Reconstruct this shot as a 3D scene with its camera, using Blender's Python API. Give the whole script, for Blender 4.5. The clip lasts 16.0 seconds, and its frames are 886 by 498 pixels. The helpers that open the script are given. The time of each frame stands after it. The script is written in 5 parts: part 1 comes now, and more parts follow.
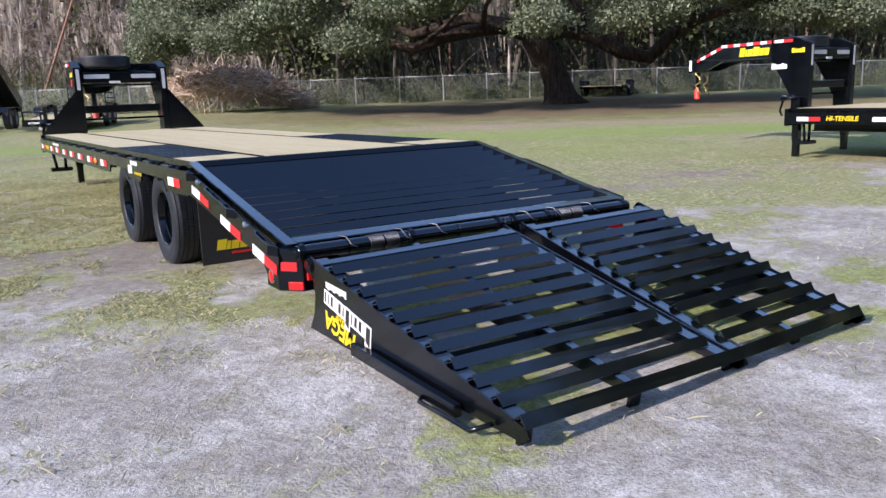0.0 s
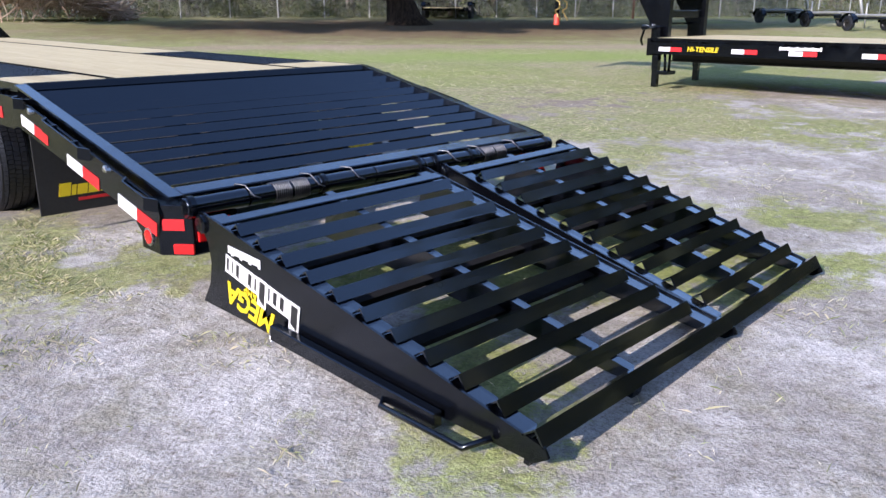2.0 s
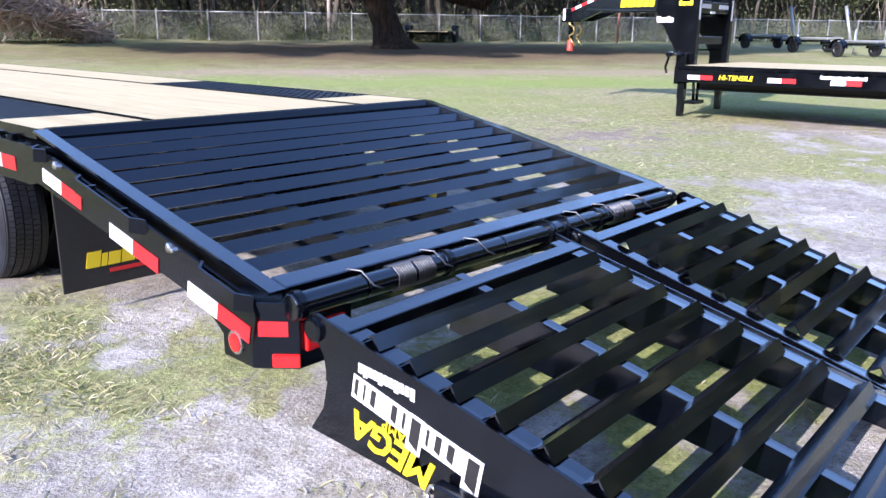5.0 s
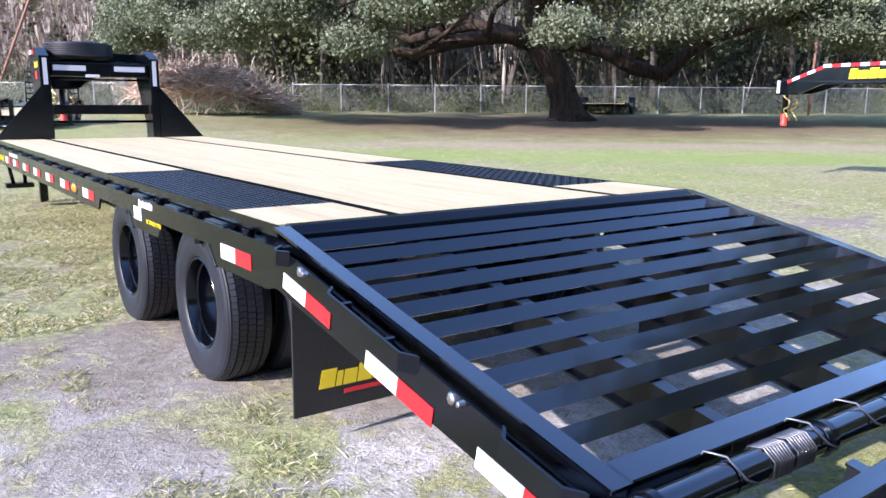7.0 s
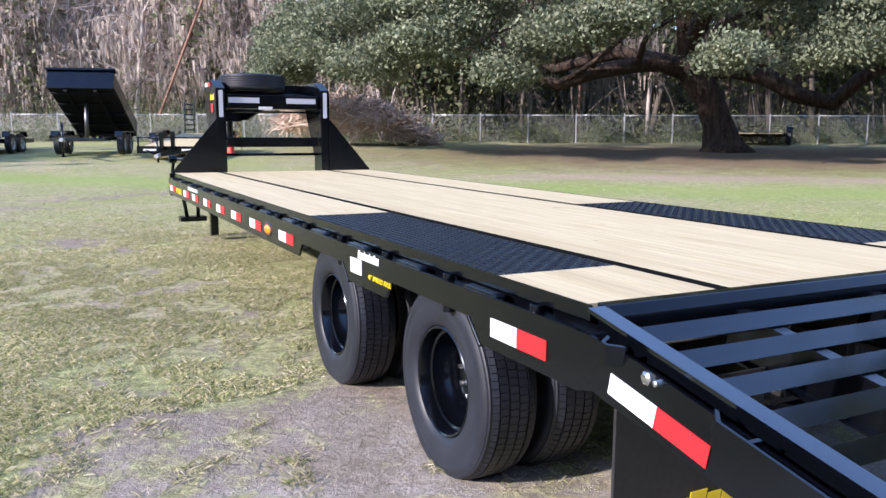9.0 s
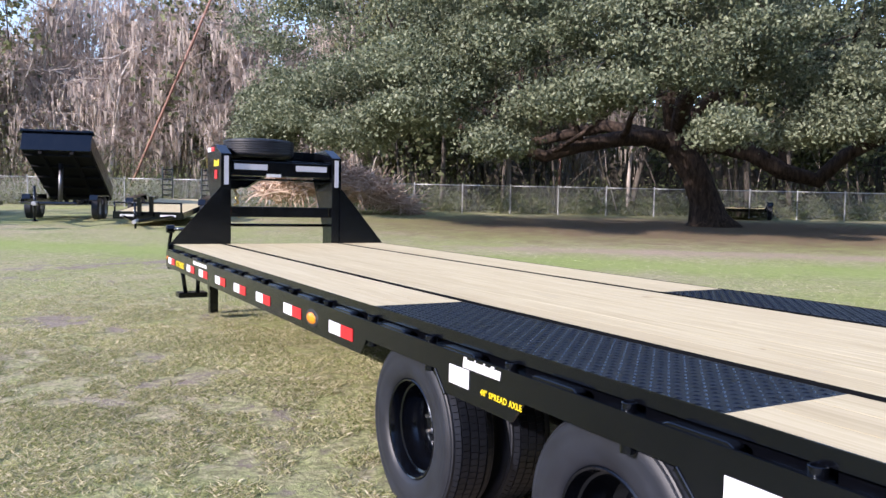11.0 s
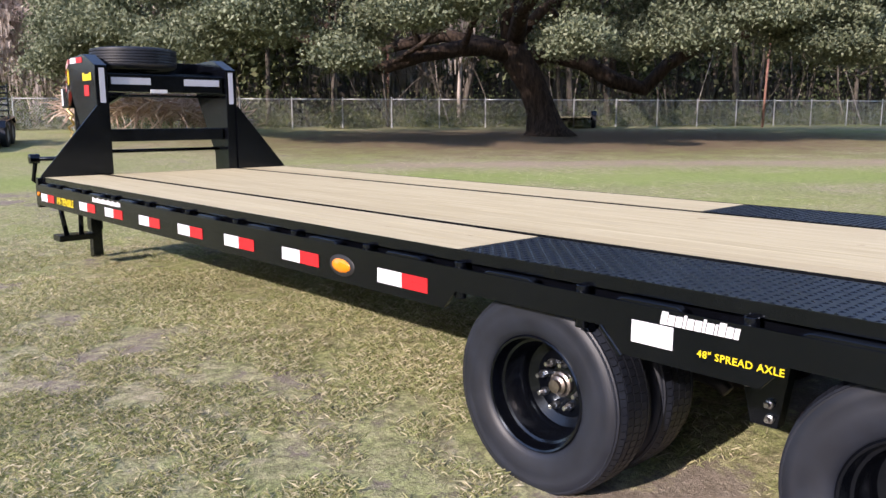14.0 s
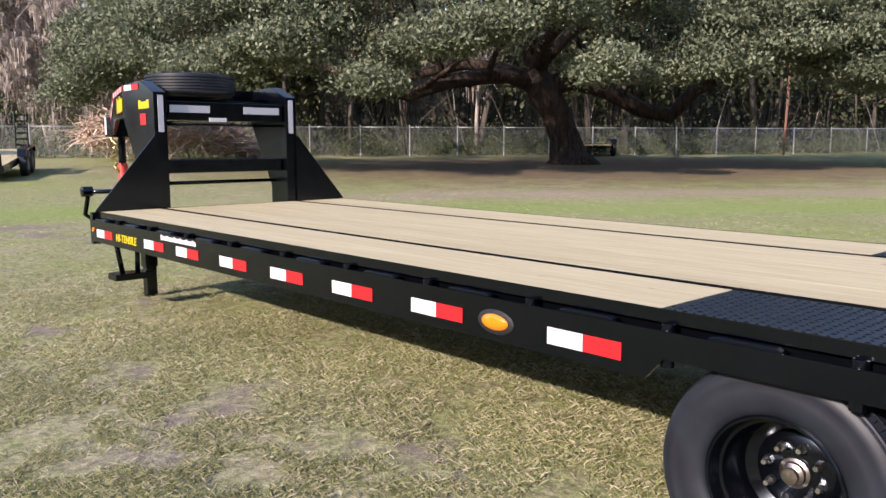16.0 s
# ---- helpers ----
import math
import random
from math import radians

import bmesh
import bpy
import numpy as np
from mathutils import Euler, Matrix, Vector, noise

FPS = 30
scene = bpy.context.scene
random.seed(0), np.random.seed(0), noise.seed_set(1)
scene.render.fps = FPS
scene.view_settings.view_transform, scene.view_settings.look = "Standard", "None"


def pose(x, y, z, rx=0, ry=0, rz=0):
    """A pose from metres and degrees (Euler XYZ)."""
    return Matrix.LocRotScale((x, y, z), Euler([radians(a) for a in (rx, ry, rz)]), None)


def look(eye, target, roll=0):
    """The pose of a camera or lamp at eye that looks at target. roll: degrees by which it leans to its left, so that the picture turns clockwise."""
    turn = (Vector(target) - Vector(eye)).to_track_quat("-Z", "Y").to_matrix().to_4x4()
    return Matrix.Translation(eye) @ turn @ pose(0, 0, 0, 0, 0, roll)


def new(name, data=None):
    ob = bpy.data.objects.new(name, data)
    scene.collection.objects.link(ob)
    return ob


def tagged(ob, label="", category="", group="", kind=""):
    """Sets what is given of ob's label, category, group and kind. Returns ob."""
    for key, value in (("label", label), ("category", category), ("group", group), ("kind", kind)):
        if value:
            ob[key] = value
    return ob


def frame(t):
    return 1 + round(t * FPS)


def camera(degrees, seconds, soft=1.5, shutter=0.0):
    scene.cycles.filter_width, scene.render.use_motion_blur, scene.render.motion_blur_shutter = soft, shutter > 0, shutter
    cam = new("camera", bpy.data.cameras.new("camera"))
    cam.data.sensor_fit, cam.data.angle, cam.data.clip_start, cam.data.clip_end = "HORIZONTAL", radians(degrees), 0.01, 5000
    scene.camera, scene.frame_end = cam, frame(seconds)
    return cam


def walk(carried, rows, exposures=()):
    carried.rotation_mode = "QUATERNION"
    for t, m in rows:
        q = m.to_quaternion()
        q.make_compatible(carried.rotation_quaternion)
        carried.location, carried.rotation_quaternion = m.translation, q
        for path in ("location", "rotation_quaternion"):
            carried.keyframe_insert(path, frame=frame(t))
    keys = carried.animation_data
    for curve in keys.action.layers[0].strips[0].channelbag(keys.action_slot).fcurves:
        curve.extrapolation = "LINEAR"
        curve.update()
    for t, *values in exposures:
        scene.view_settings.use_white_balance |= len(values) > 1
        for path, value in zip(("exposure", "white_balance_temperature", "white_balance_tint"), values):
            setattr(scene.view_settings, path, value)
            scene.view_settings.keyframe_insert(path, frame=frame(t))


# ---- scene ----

# ================= camera =================
cam = camera(58.4, 16.0)
PATH = [
    (0, (-2.807, -5.706, 1.243), (-1.747, -4.054, 0.859), -2.0),
    (0.5, (-2.72, -5.435, 1.268), (-1.672, -3.762, 0.952), -0.2),
    (1, (-2.706, -5.198, 1.272), (-1.586, -3.572, 0.951), 0.6),
    (1.5, (-2.758, -4.986, 1.25), (-1.428, -3.561, 0.803), -2.1),
    (2, (-2.736, -4.832, 1.229), (-1.381, -3.479, 0.653), 0.2),
    (2.5, (-2.612, -4.615, 1.232), (-1.242, -3.267, 0.679), -0.3),
    (3, (-2.57, -4.431, 1.229), (-1.233, -3.062, 0.647), 2.2),
    (5.5, (-2.629, -3.455, 1.27), (-1.198, -2.143, 0.792), -0.3),
    (6, (-2.744, -3.193, 1.284), (-1.317, -1.859, 0.855), -1.3),
    (6.5, (-2.664, -3.023, 1.268), (-1.298, -1.636, 0.806), -0.0),
    (7, (-2.483, -2.814, 1.297), (-1.335, -1.217, 0.936), 0.4),
    (7.5, (-2.468, -2.651, 1.306), (-1.433, -0.97, 0.985), 1.0),
    (8, (-2.563, -2.351, 1.311), (-1.592, -0.628, 1.012), -0.5),
    (8.5, (-2.612, -2.094, 1.299), (-1.655, -0.367, 0.979), 2.1),
    (9, (-2.632, -1.805, 1.323), (-1.741, -0.038, 1.032), 0.3),
    (11.5, (-3.012, -0.66, 1.361), (-2.021, 1.075, 1.263), 1.3),
    (12, (-3.199, -0.467, 1.365), (-2.11, 1.205, 1.233), -1.2),
    (12.5, (-3.245, -0.26, 1.351), (-2.1, 1.37, 1.168), 0.6),
    (13, (-3.239, -0.008, 1.364), (-2.074, 1.602, 1.146), -0.3),
    (13.5, (-3.299, 0.193, 1.349), (-2.052, 1.728, 1.055), 2.4),
    (14, (-3.457, 0.435, 1.365), (-2.113, 1.88, 1.036), -0.0),
    (14.5, (-3.534, 0.654, 1.369), (-2.205, 2.11, 1.032), 1.8),
    (15, (-3.502, 0.955, 1.378), (-2.26, 2.503, 1.134), -0.1),
    (15.5, (-3.519, 1.134, 1.378), (-2.272, 2.678, 1.133), 1.4),
    (16, (-3.596, 1.282, 1.389), (-2.252, 2.739, 1.127), -0.0),
]
walk(cam, [(t, look(e, g, r)) for t, e, g, r in PATH], exposures=[(0, 0.56, 6250, 20), (3, 0.88, 6080, 22), (6, 1.24, 5830, 24), (7.5, 1.22, 5930, 24), (9, 1.00, 6080, 23), (12, 0.82, 6350, 24), (16, 0.60, 6750, 24)])

# ================= world and sun =================
SUN_ELEV, SUN_AZ = radians(26), radians(-97)       # the sun stands over -x
world = bpy.data.worlds.new("world")
scene.world = world
world.use_nodes = True
wn = world.node_tree.nodes
sky = wn.new("ShaderNodeTexSky")
sky.sky_type = "NISHITA"
sky.sun_disc = False
sky.sun_elevation = SUN_ELEV
sky.sun_rotation = SUN_AZ
sky.air_density, sky.dust_density, sky.ozone_density = 1.0, 0.4, 2.0
wn["Background"].inputs["Strength"].default_value = 0.23
world.node_tree.links.new(sky.outputs[0], wn["Background"].inputs["Color"])
sun = new("sun", bpy.data.lights.new("sun", "SUN"))
sun.data.energy, sun.data.angle, sun.data.color = 4.9, radians(0.6), (1.0, 0.93, 0.82)
sun.matrix_world = look((math.sin(SUN_AZ) * math.cos(SUN_ELEV) * 50, math.cos(SUN_AZ) * math.cos(SUN_ELEV) * 50, math.sin(SUN_ELEV) * 50), (0, 0, 0))

# ================= materials =================


class Mat:
    """A small builder for node materials."""

    def __init__(self, name, rough=0.6, metal=0.0, spec=0.5, coat=0.0):
        self.m = bpy.data.materials.new(name)
        self.m.use_nodes = True
        self.t = self.m.node_tree
        self.b = self.t.nodes["Principled BSDF"]
        self.b.inputs["Roughness"].default_value = rough
        self.b.inputs["Metallic"].default_value = metal
        self.b.inputs["Specular IOR Level"].default_value = spec
        self.b.inputs["Coat Weight"].default_value = coat
        self.b.inputs["Coat Roughness"].default_value = 0.08
        self.co = self.t.nodes.new("ShaderNodeTexCoord").outputs["Object"]

    def scaled(self, s):
        n = self.t.nodes.new("ShaderNodeMapping")
        n.inputs["Scale"].default_value = s if isinstance(s, tuple) else (s, s, s)
        self.t.links.new(self.co, n.inputs["Vector"])
        return n.outputs[0]

    def noise(self, s, detail=4, rough=0.55, dist=0.0):
        n = self.t.nodes.new("ShaderNodeTexNoise")
        n.inputs["Scale"].default_value = 1.0
        n.inputs["Detail"].default_value = detail
        n.inputs["Roughness"].default_value = rough
        n.inputs["Distortion"].default_value = dist
        self.t.links.new(self.scaled(s), n.inputs["Vector"])
        return n.outputs["Fac"]

    def ramp(self, fac, *stops):
        n = self.t.nodes.new("ShaderNodeValToRGB")
        e = n.color_ramp.elements
        while len(e) < len(stops):
            e.new(0.5)
        for el, (p, c) in zip(e, stops):
            el.position = p
            el.color = (c, c, c, 1) if isinstance(c, (int, float)) else (*c, 1)
        self.t.links.new(fac, n.inputs[0])
        return n.outputs[0]

    def mix(self, fac, a, b, kind="MIX"):
        n = self.t.nodes.new("ShaderNodeMix")
        n.data_type, n.blend_type = "RGBA", kind
        for i, v in ((0, fac), (6, a), (7, b)):
            if isinstance(v, (int, float)):
                n.inputs[i].default_value = v if i == 0 else (v, v, v, 1)
            elif isinstance(v, tuple):
                n.inputs[i].default_value = (*v, 1)
            else:
                self.t.links.new(v, n.inputs[i])
        return n.outputs[2]

    def math(self, op, a, b=0.0):
        n = self.t.nodes.new("ShaderNodeMath")
        n.operation = op
        for i, v in ((0, a), (1, b)):
            if isinstance(v, (int, float)):
                n.inputs[i].default_value = v
            else:
                self.t.links.new(v, n.inputs[i])
        return n.outputs[0]

    def island(self):
        return self.t.nodes.new("ShaderNodeNewGeometry").outputs["Random Per Island"]

    def random(self):
        return self.t.nodes.new("ShaderNodeObjectInfo").outputs["Random"]

    def color(self, c):
        if isinstance(c, tuple):
            self.b.inputs["Base Color"].default_value = (*c, 1)
        else:
            self.t.links.new(c, self.b.inputs["Base Color"])
        return self

    def rough(self, c):
        self.t.links.new(c, self.b.inputs["Roughness"])
        return self

    def bump(self, h, strength=0.3, dist=0.01):
        n = self.t.nodes.new("ShaderNodeBump")
        n.inputs["Strength"].default_value = strength
        n.inputs["Distance"].default_value = dist
        self.t.links.new(h, n.inputs["Height"])
        self.t.links.new(n.outputs[0], self.b.inputs["Normal"])
        return self


def simple(name, c, rough=0.6, metal=0.0, var=0.25, s=9.0, spec=0.5, coat=0.0, bump=0.08):
    k = Mat(name, rough, metal, spec, coat)
    lo = tuple(v * (1 - var) for v in c)
    hi = tuple(min(1, v * (1 + var)) for v in c)
    k.color(k.mix(k.noise(s), lo, hi))
    k.rough(k.ramp(k.noise(s * 3.7), (0.3, max(0.03, rough - 0.08)), (0.75, min(1, rough + 0.12))))
    k.bump(k.noise(s * 12), bump, 0.004)
    return k.m


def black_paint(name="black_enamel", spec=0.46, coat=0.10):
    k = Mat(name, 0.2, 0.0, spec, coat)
    # blue in the tints and base stands in for stronger sky reflection
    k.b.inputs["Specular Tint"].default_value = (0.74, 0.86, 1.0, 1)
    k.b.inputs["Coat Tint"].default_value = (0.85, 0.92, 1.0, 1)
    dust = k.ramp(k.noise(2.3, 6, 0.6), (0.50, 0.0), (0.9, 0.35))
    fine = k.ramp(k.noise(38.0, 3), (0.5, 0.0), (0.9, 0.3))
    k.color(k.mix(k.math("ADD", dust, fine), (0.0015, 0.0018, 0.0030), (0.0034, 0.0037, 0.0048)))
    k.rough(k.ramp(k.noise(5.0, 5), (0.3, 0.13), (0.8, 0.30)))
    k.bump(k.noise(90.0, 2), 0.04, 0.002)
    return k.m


def pine():
    k = Mat("treated_pine", 0.62, 0, 0.35)
    grain = k.noise((55.0, 1.6, 30.0), 6, 0.6, 0.6)
    wide = k.noise((7.0, 0.35, 3.0), 3, 0.5, 0.3)
    c = k.mix(k.ramp(grain, (0.35, 0.0), (0.62, 1.0)), (0.42, 0.34, 0.19), (0.585, 0.505, 0.315))
    streak = k.noise((26.0, 0.55, 12.0), 5, 0.65, 0.4)
    c = k.mix(k.ramp(streak, (0.56, 0.0), (0.70, 0.55)), c, (0.36, 0.285, 0.16))
    c = k.mix(k.ramp(wide, (0.45, 0.0), (0.72, 0.6)), c, (0.41, 0.33, 0.19))
    c = k.mix(k.ramp(k.random(), (0.0, 0.0), (1.0, 0.35)), c, (0.59, 0.51, 0.325))
    knot = k.ramp(k.noise((13.0, 4.5, 13.0), 2), (0.735, 0.0), (0.77, 0.7))
    c = k.mix(knot, c, (0.26, 0.165, 0.085))
    scuff = k.ramp(k.noise((4.0, 2.2, 4.0), 7, 0.7, 1.0), (0.60, 0.0), (0.74, 0.3))
    c = k.mix(scuff, c, (0.33, 0.28, 0.20))
    k.color(c)
    k.bump(grain, 0.25, 0.003)
    return k.m


def rubber():
    k = Mat("tyre_rubber", 0.52, 0, 0.5)
    c = k.mix(k.ramp(k.noise(7.0, 5), (0.35, 0.0), (0.75, 1.0)), (0.0052, 0.0068, 0.0120), (0.0125, 0.0160, 0.0255))
    k.color(c)
    k.bump(k.noise(120.0, 2), 0.06, 0.002)
    return k.m


def ground_mat():
    k = Mat("sandy_grass", 0.95, 0, 0.12)
    at = k.t.nodes.new("ShaderNodeAttribute")
    at.attribute_name = "cover"
    mid = k.noise(1.6, 6, 0.65)
    tuft = k.noise(6.0, 5, 0.75, 0.4)
    fine = k.noise(15.0, 6, 0.72)
    grit = k.noise(80.0, 3, 0.7)
    sep = k.t.nodes.new("ShaderNodeSeparateXYZ")
    k.t.links.new(k.co, sep.inputs[0])
    soft = k.ramp(fine, (0.30, 0.0), (0.72, 1.0))
    pale = k.mix(soft, (0.52, 0.495, 0.475), (0.76, 0.73, 0.705))
    grey = k.mix(soft, (0.25, 0.228, 0.205), (0.49, 0.455, 0.42))
    sand = k.mix(k.ramp(k.noise(1.3, 7, 0.7, 0.5), (0.36, 0.0), (0.56, 1.0)), pale, grey)
    sand = k.mix(k.ramp(k.noise(3.8, 8, 0.72, 0.8), (0.47, 0.0), (0.64, 0.7)), sand, k.mix(soft, (0.21, 0.195, 0.14), (0.41, 0.385, 0.30)))
    earth = k.mix(soft, (0.17, 0.135, 0.10), (0.31, 0.255, 0.205))
    away = k.ramp(k.math("MULTIPLY", k.math("ADD", sep.outputs[1], k.math("MULTIPLY", mid, 3.0)), 0.25), (0.15, 0.0), (0.85, 0.85))
    sand = k.mix(away, sand, earth)
    speck = k.ramp(k.noise(34.0, 4, 0.7), (0.57, 0.0), (0.68, 0.7))
    sand = k.mix(speck, sand, (0.20, 0.165, 0.13))
    sharp = k.ramp(k.math("ADD", k.math("MULTIPLY", fine, 0.55), k.math("MULTIPLY", k.noise(46.0, 5, 0.75), 0.45)), (0.40, 0.0), (0.60, 1.0))
    green = k.mix(sharp, (0.12, 0.138, 0.055), (0.425, 0.445, 0.20))
    straw = k.mix(sharp, (0.18, 0.148, 0.095), (0.57, 0.495, 0.34))
    grass = k.mix(k.ramp(k.math("ADD", k.math("MULTIPLY", k.noise(0.55, 6, 0.65), 0.5), k.math("MULTIPLY", tuft, 0.5)), (0.445, 0.0), (0.61, 1.0)), green, straw)
    grass = k.mix(k.ramp(k.noise(0.13, 3, 0.5), (0.45, 0.0), (0.65, 0.55)), grass, k.mix(fine, (0.15, 0.20, 0.04), (0.35, 0.41, 0.11)))
    grass = k.mix(k.ramp(k.noise(4.6, 8, 0.75, 0.5), (0.55, 0.0), (0.66, 0.5)), grass, k.mix(soft, (0.19, 0.15, 0.12), (0.43, 0.36, 0.31)))
    w = k.math("ADD", at.outputs["Fac"], k.math("MULTIPLY", k.math("SUBTRACT", fine, 0.5), 0.75))
    w = k.math("ADD", w, k.math("MULTIPLY", k.math("SUBTRACT", tuft, 0.5), 1.3))
    w = k.math("ADD", w, k.math("MULTIPLY", k.math("SUBTRACT", grit, 0.5), 0.35))
    mask = k.ramp(w, (0.36, 0.0), (0.60, 1.0))
    # litter and bare earth under the oak, toned darker in place of its shade
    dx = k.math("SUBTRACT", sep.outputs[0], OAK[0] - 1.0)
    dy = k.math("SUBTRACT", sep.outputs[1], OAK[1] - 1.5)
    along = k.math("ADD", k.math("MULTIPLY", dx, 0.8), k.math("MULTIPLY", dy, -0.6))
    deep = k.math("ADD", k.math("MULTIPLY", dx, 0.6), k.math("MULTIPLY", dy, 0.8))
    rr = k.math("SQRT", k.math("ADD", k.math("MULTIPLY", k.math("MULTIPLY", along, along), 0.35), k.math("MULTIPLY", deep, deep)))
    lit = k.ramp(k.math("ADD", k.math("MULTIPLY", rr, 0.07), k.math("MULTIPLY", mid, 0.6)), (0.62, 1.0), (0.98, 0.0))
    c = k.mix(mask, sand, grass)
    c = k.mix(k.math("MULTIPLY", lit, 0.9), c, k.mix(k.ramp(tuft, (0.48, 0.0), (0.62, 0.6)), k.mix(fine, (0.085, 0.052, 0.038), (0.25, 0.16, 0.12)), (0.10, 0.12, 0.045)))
    # a worn sandy track in front of the oak
    tr = k.math("ABSOLUTE", k.math("ADD", k.math("ADD", deep, 8.4), k.math("MULTIPLY", mid, 1.6)))
    c = k.mix(k.ramp(k.math("ADD", k.math("MULTIPLY", tr, 0.8), k.math("ADD", k.math("MULTIPLY", fine, 0.5), k.ramp(k.math("ADD", k.math("MULTIPLY", along, 0.05), 0.6), (0.0, 1.0), (0.3, 0.0)))), (0.35, 0.75), (1.0, 0.0)), c, k.mix(fine, (0.25, 0.18, 0.14), (0.47, 0.37, 0.30)))
    lush = k.math("ABSOLUTE", k.math("ADD", k.math("ADD", deep, 11.2), k.math("MULTIPLY", mid, 1.6)))
    c = k.mix(k.ramp(k.math("ADD", k.math("MULTIPLY", lush, 0.42), k.math("MULTIPLY", fine, 0.5)), (0.45, 0.7), (1.0, 0.0)), c, k.mix(fine, (0.14, 0.21, 0.045), (0.34, 0.43, 0.12)))
    c = k.mix(k.ramp(grit, (0.34, 0.55), (0.52, 0.0)), c, (0.10, 0.09, 0.06))
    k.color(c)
    k.bump(k.math("ADD", fine, k.math("MULTIPLY", grit, 0.3)), 0.7, 0.03)
    return k.m


def varied(name, cols, rough=0.7, spec=0.3, trans=0.0):
    """Leaves, blades and twigs: one colour for each island."""
    k = Mat(name, rough, 0, spec)
    n = len(cols)
    c = k.ramp(k.island(), *[(i / max(1, n - 1), v) for i, v in enumerate(cols)])
    c = k.mix(k.ramp(k.noise(0.6, 3), (0.35, 0.0), (0.7, 0.45)), c, tuple(v * 0.55 for v in cols[0]))
    k.color(c)
    if trans:
        t = k.t.nodes.new("ShaderNodeBsdfTranslucent")
        k.t.links.new(c, t.inputs["Color"])
        mx = k.t.nodes.new("ShaderNodeMixShader")
        mx.inputs[0].default_value = trans
        out = k.t.nodes["Material Output"]
        k.t.links.new(k.b.outputs[0], mx.inputs[1])
        k.t.links.new(t.outputs[0], mx.inputs[2])
        k.t.links.new(mx.outputs[0], out.inputs["Surface"])
    return k.m


def bark_mat(name, a, b, s=(9.0, 9.0, 2.2)):
    k = Mat(name, 0.9, 0, 0.2)
    n = k.noise(s, 6, 0.7, 0.4)
    k.color(k.mix(k.ramp(n, (0.35, 0.0), (0.68, 1.0)), a, b))
    k.bump(n, 0.9, 0.05)
    return k.m


CHAIN = simple("gold_passivated_steel", (0.55, 0.38, 0.14), 0.35, 1.0, 0.3, 30)
JOINT = simple("matte_black_joint", (0.006, 0.006, 0.006), 0.95, 0, 0.2, 9, 0.03)
SPRING = simple("dull_spring_steel", (0.15, 0.15, 0.16), 0.42, 1.0, 0.3, 20)
SOOT = simple("dull_black_underside", (0.010, 0.010, 0.011), 0.85, 0, 0.3, 6, 0.15)
RUST = simple("rusty_pipe", (0.23, 0.115, 0.085), 0.75, 0, 0.3, 4)
OAK = (19.25, 19.45)
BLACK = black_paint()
# the same enamel, its reflection raised so the bars mirror more sky
GLOSS = black_paint("sky_boosted_black_enamel", 0.62, 0.9)
# the enamel again, rougher and bluer so the plates pick up sky
TREAD = simple("tread_plate_paint", (0.0042, 0.0052, 0.010), 0.34, 0, 0.3, 7, 0.6)
PINE = pine()
RUBBER = rubber()
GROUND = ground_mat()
DIRTY_BLACK = simple("dull_black_steel", (0.012, 0.012, 0.013), 0.5, 0, 0.4, 6)
STEEL = simple("bare_steel", (0.55, 0.55, 0.55), 0.3, 1.0, 0.25, 20)
RUSTY = simple("worn_hub_steel", (0.28, 0.245, 0.225), 0.36, 1.0, 0.4, 30)
GALV = simple("galvanised_steel", (0.42, 0.43, 0.44), 0.5, 0.6, 0.2, 5)
WHITE_TAPE = simple("white_reflective_tape", (0.62, 0.62, 0.64), 0.4, 0, 0.06, 30)
SILVER_TAPE = simple("silver_reflective_tape", (0.50, 0.51, 0.55), 0.35, 0, 0.1, 60)
RED_TAPE = simple("red_reflective_tape", (0.50, 0.016, 0.02), 0.35, 0, 0.12, 30)
YELLOW = simple("yellow_vinyl", (0.66, 0.50, 0.01), 0.4, 0, 0.08, 20)
WHITE = simple("white_vinyl", (0.66, 0.66, 0.66), 0.4, 0, 0.06, 20)
RED_LENS = simple("red_lens", (0.55, 0.012, 0.012), 0.12, 0, 0.1, 20, 0.5, 0.5)
AMBER = simple("amber_lens", (0.72, 0.22, 0.008), 0.12, 0, 0.15, 40, 0.5, 0.5)
RED_PAINT = simple("red_paint", (0.60, 0.05, 0.03), 0.45)
FLAP = simple("black_rubber_flap", (0.012, 0.012, 0.013), 0.55, 0, 0.3, 12)
BARK = bark_mat("oak_bark", (0.018, 0.013, 0.010), (0.085, 0.060, 0.046))
BARK_GREY = bark_mat("grey_bark", (0.24, 0.20, 0.175), (0.56, 0.49, 0.44), (6.0, 6.0, 1.2))
BARK_DARK = bark_mat("dark_bark", (0.032, 0.028, 0.023), (0.13, 0.11, 0.092), (6.0, 6.0, 1.2))
OAK_LEAF = varied("oak_leaves", [(0.072, 0.09, 0.052), (0.14, 0.165, 0.097), (0.215, 0.24, 0.148), (0.315, 0.34, 0.225)], 0.58, 0.3, 0.28)
WOOD_LEAF = varied("wood_leaves", [(0.06, 0.075, 0.036), (0.11, 0.13, 0.06), (0.175, 0.19, 0.092), (0.23, 0.225, 0.12)], 0.7, 0.3, 0.3)
MOSS = varied("grey_moss", [(0.38, 0.325, 0.29), (0.52, 0.455, 0.405), (0.60, 0.51, 0.46), (0.44, 0.395, 0.335)], 0.9, 0.1, 0.45)
TWIG = varied("dead_twigs", [(0.36, 0.25, 0.19), (0.56, 0.42, 0.33), (0.72, 0.58, 0.48), (0.46, 0.34, 0.26)], 0.9, 0.1)
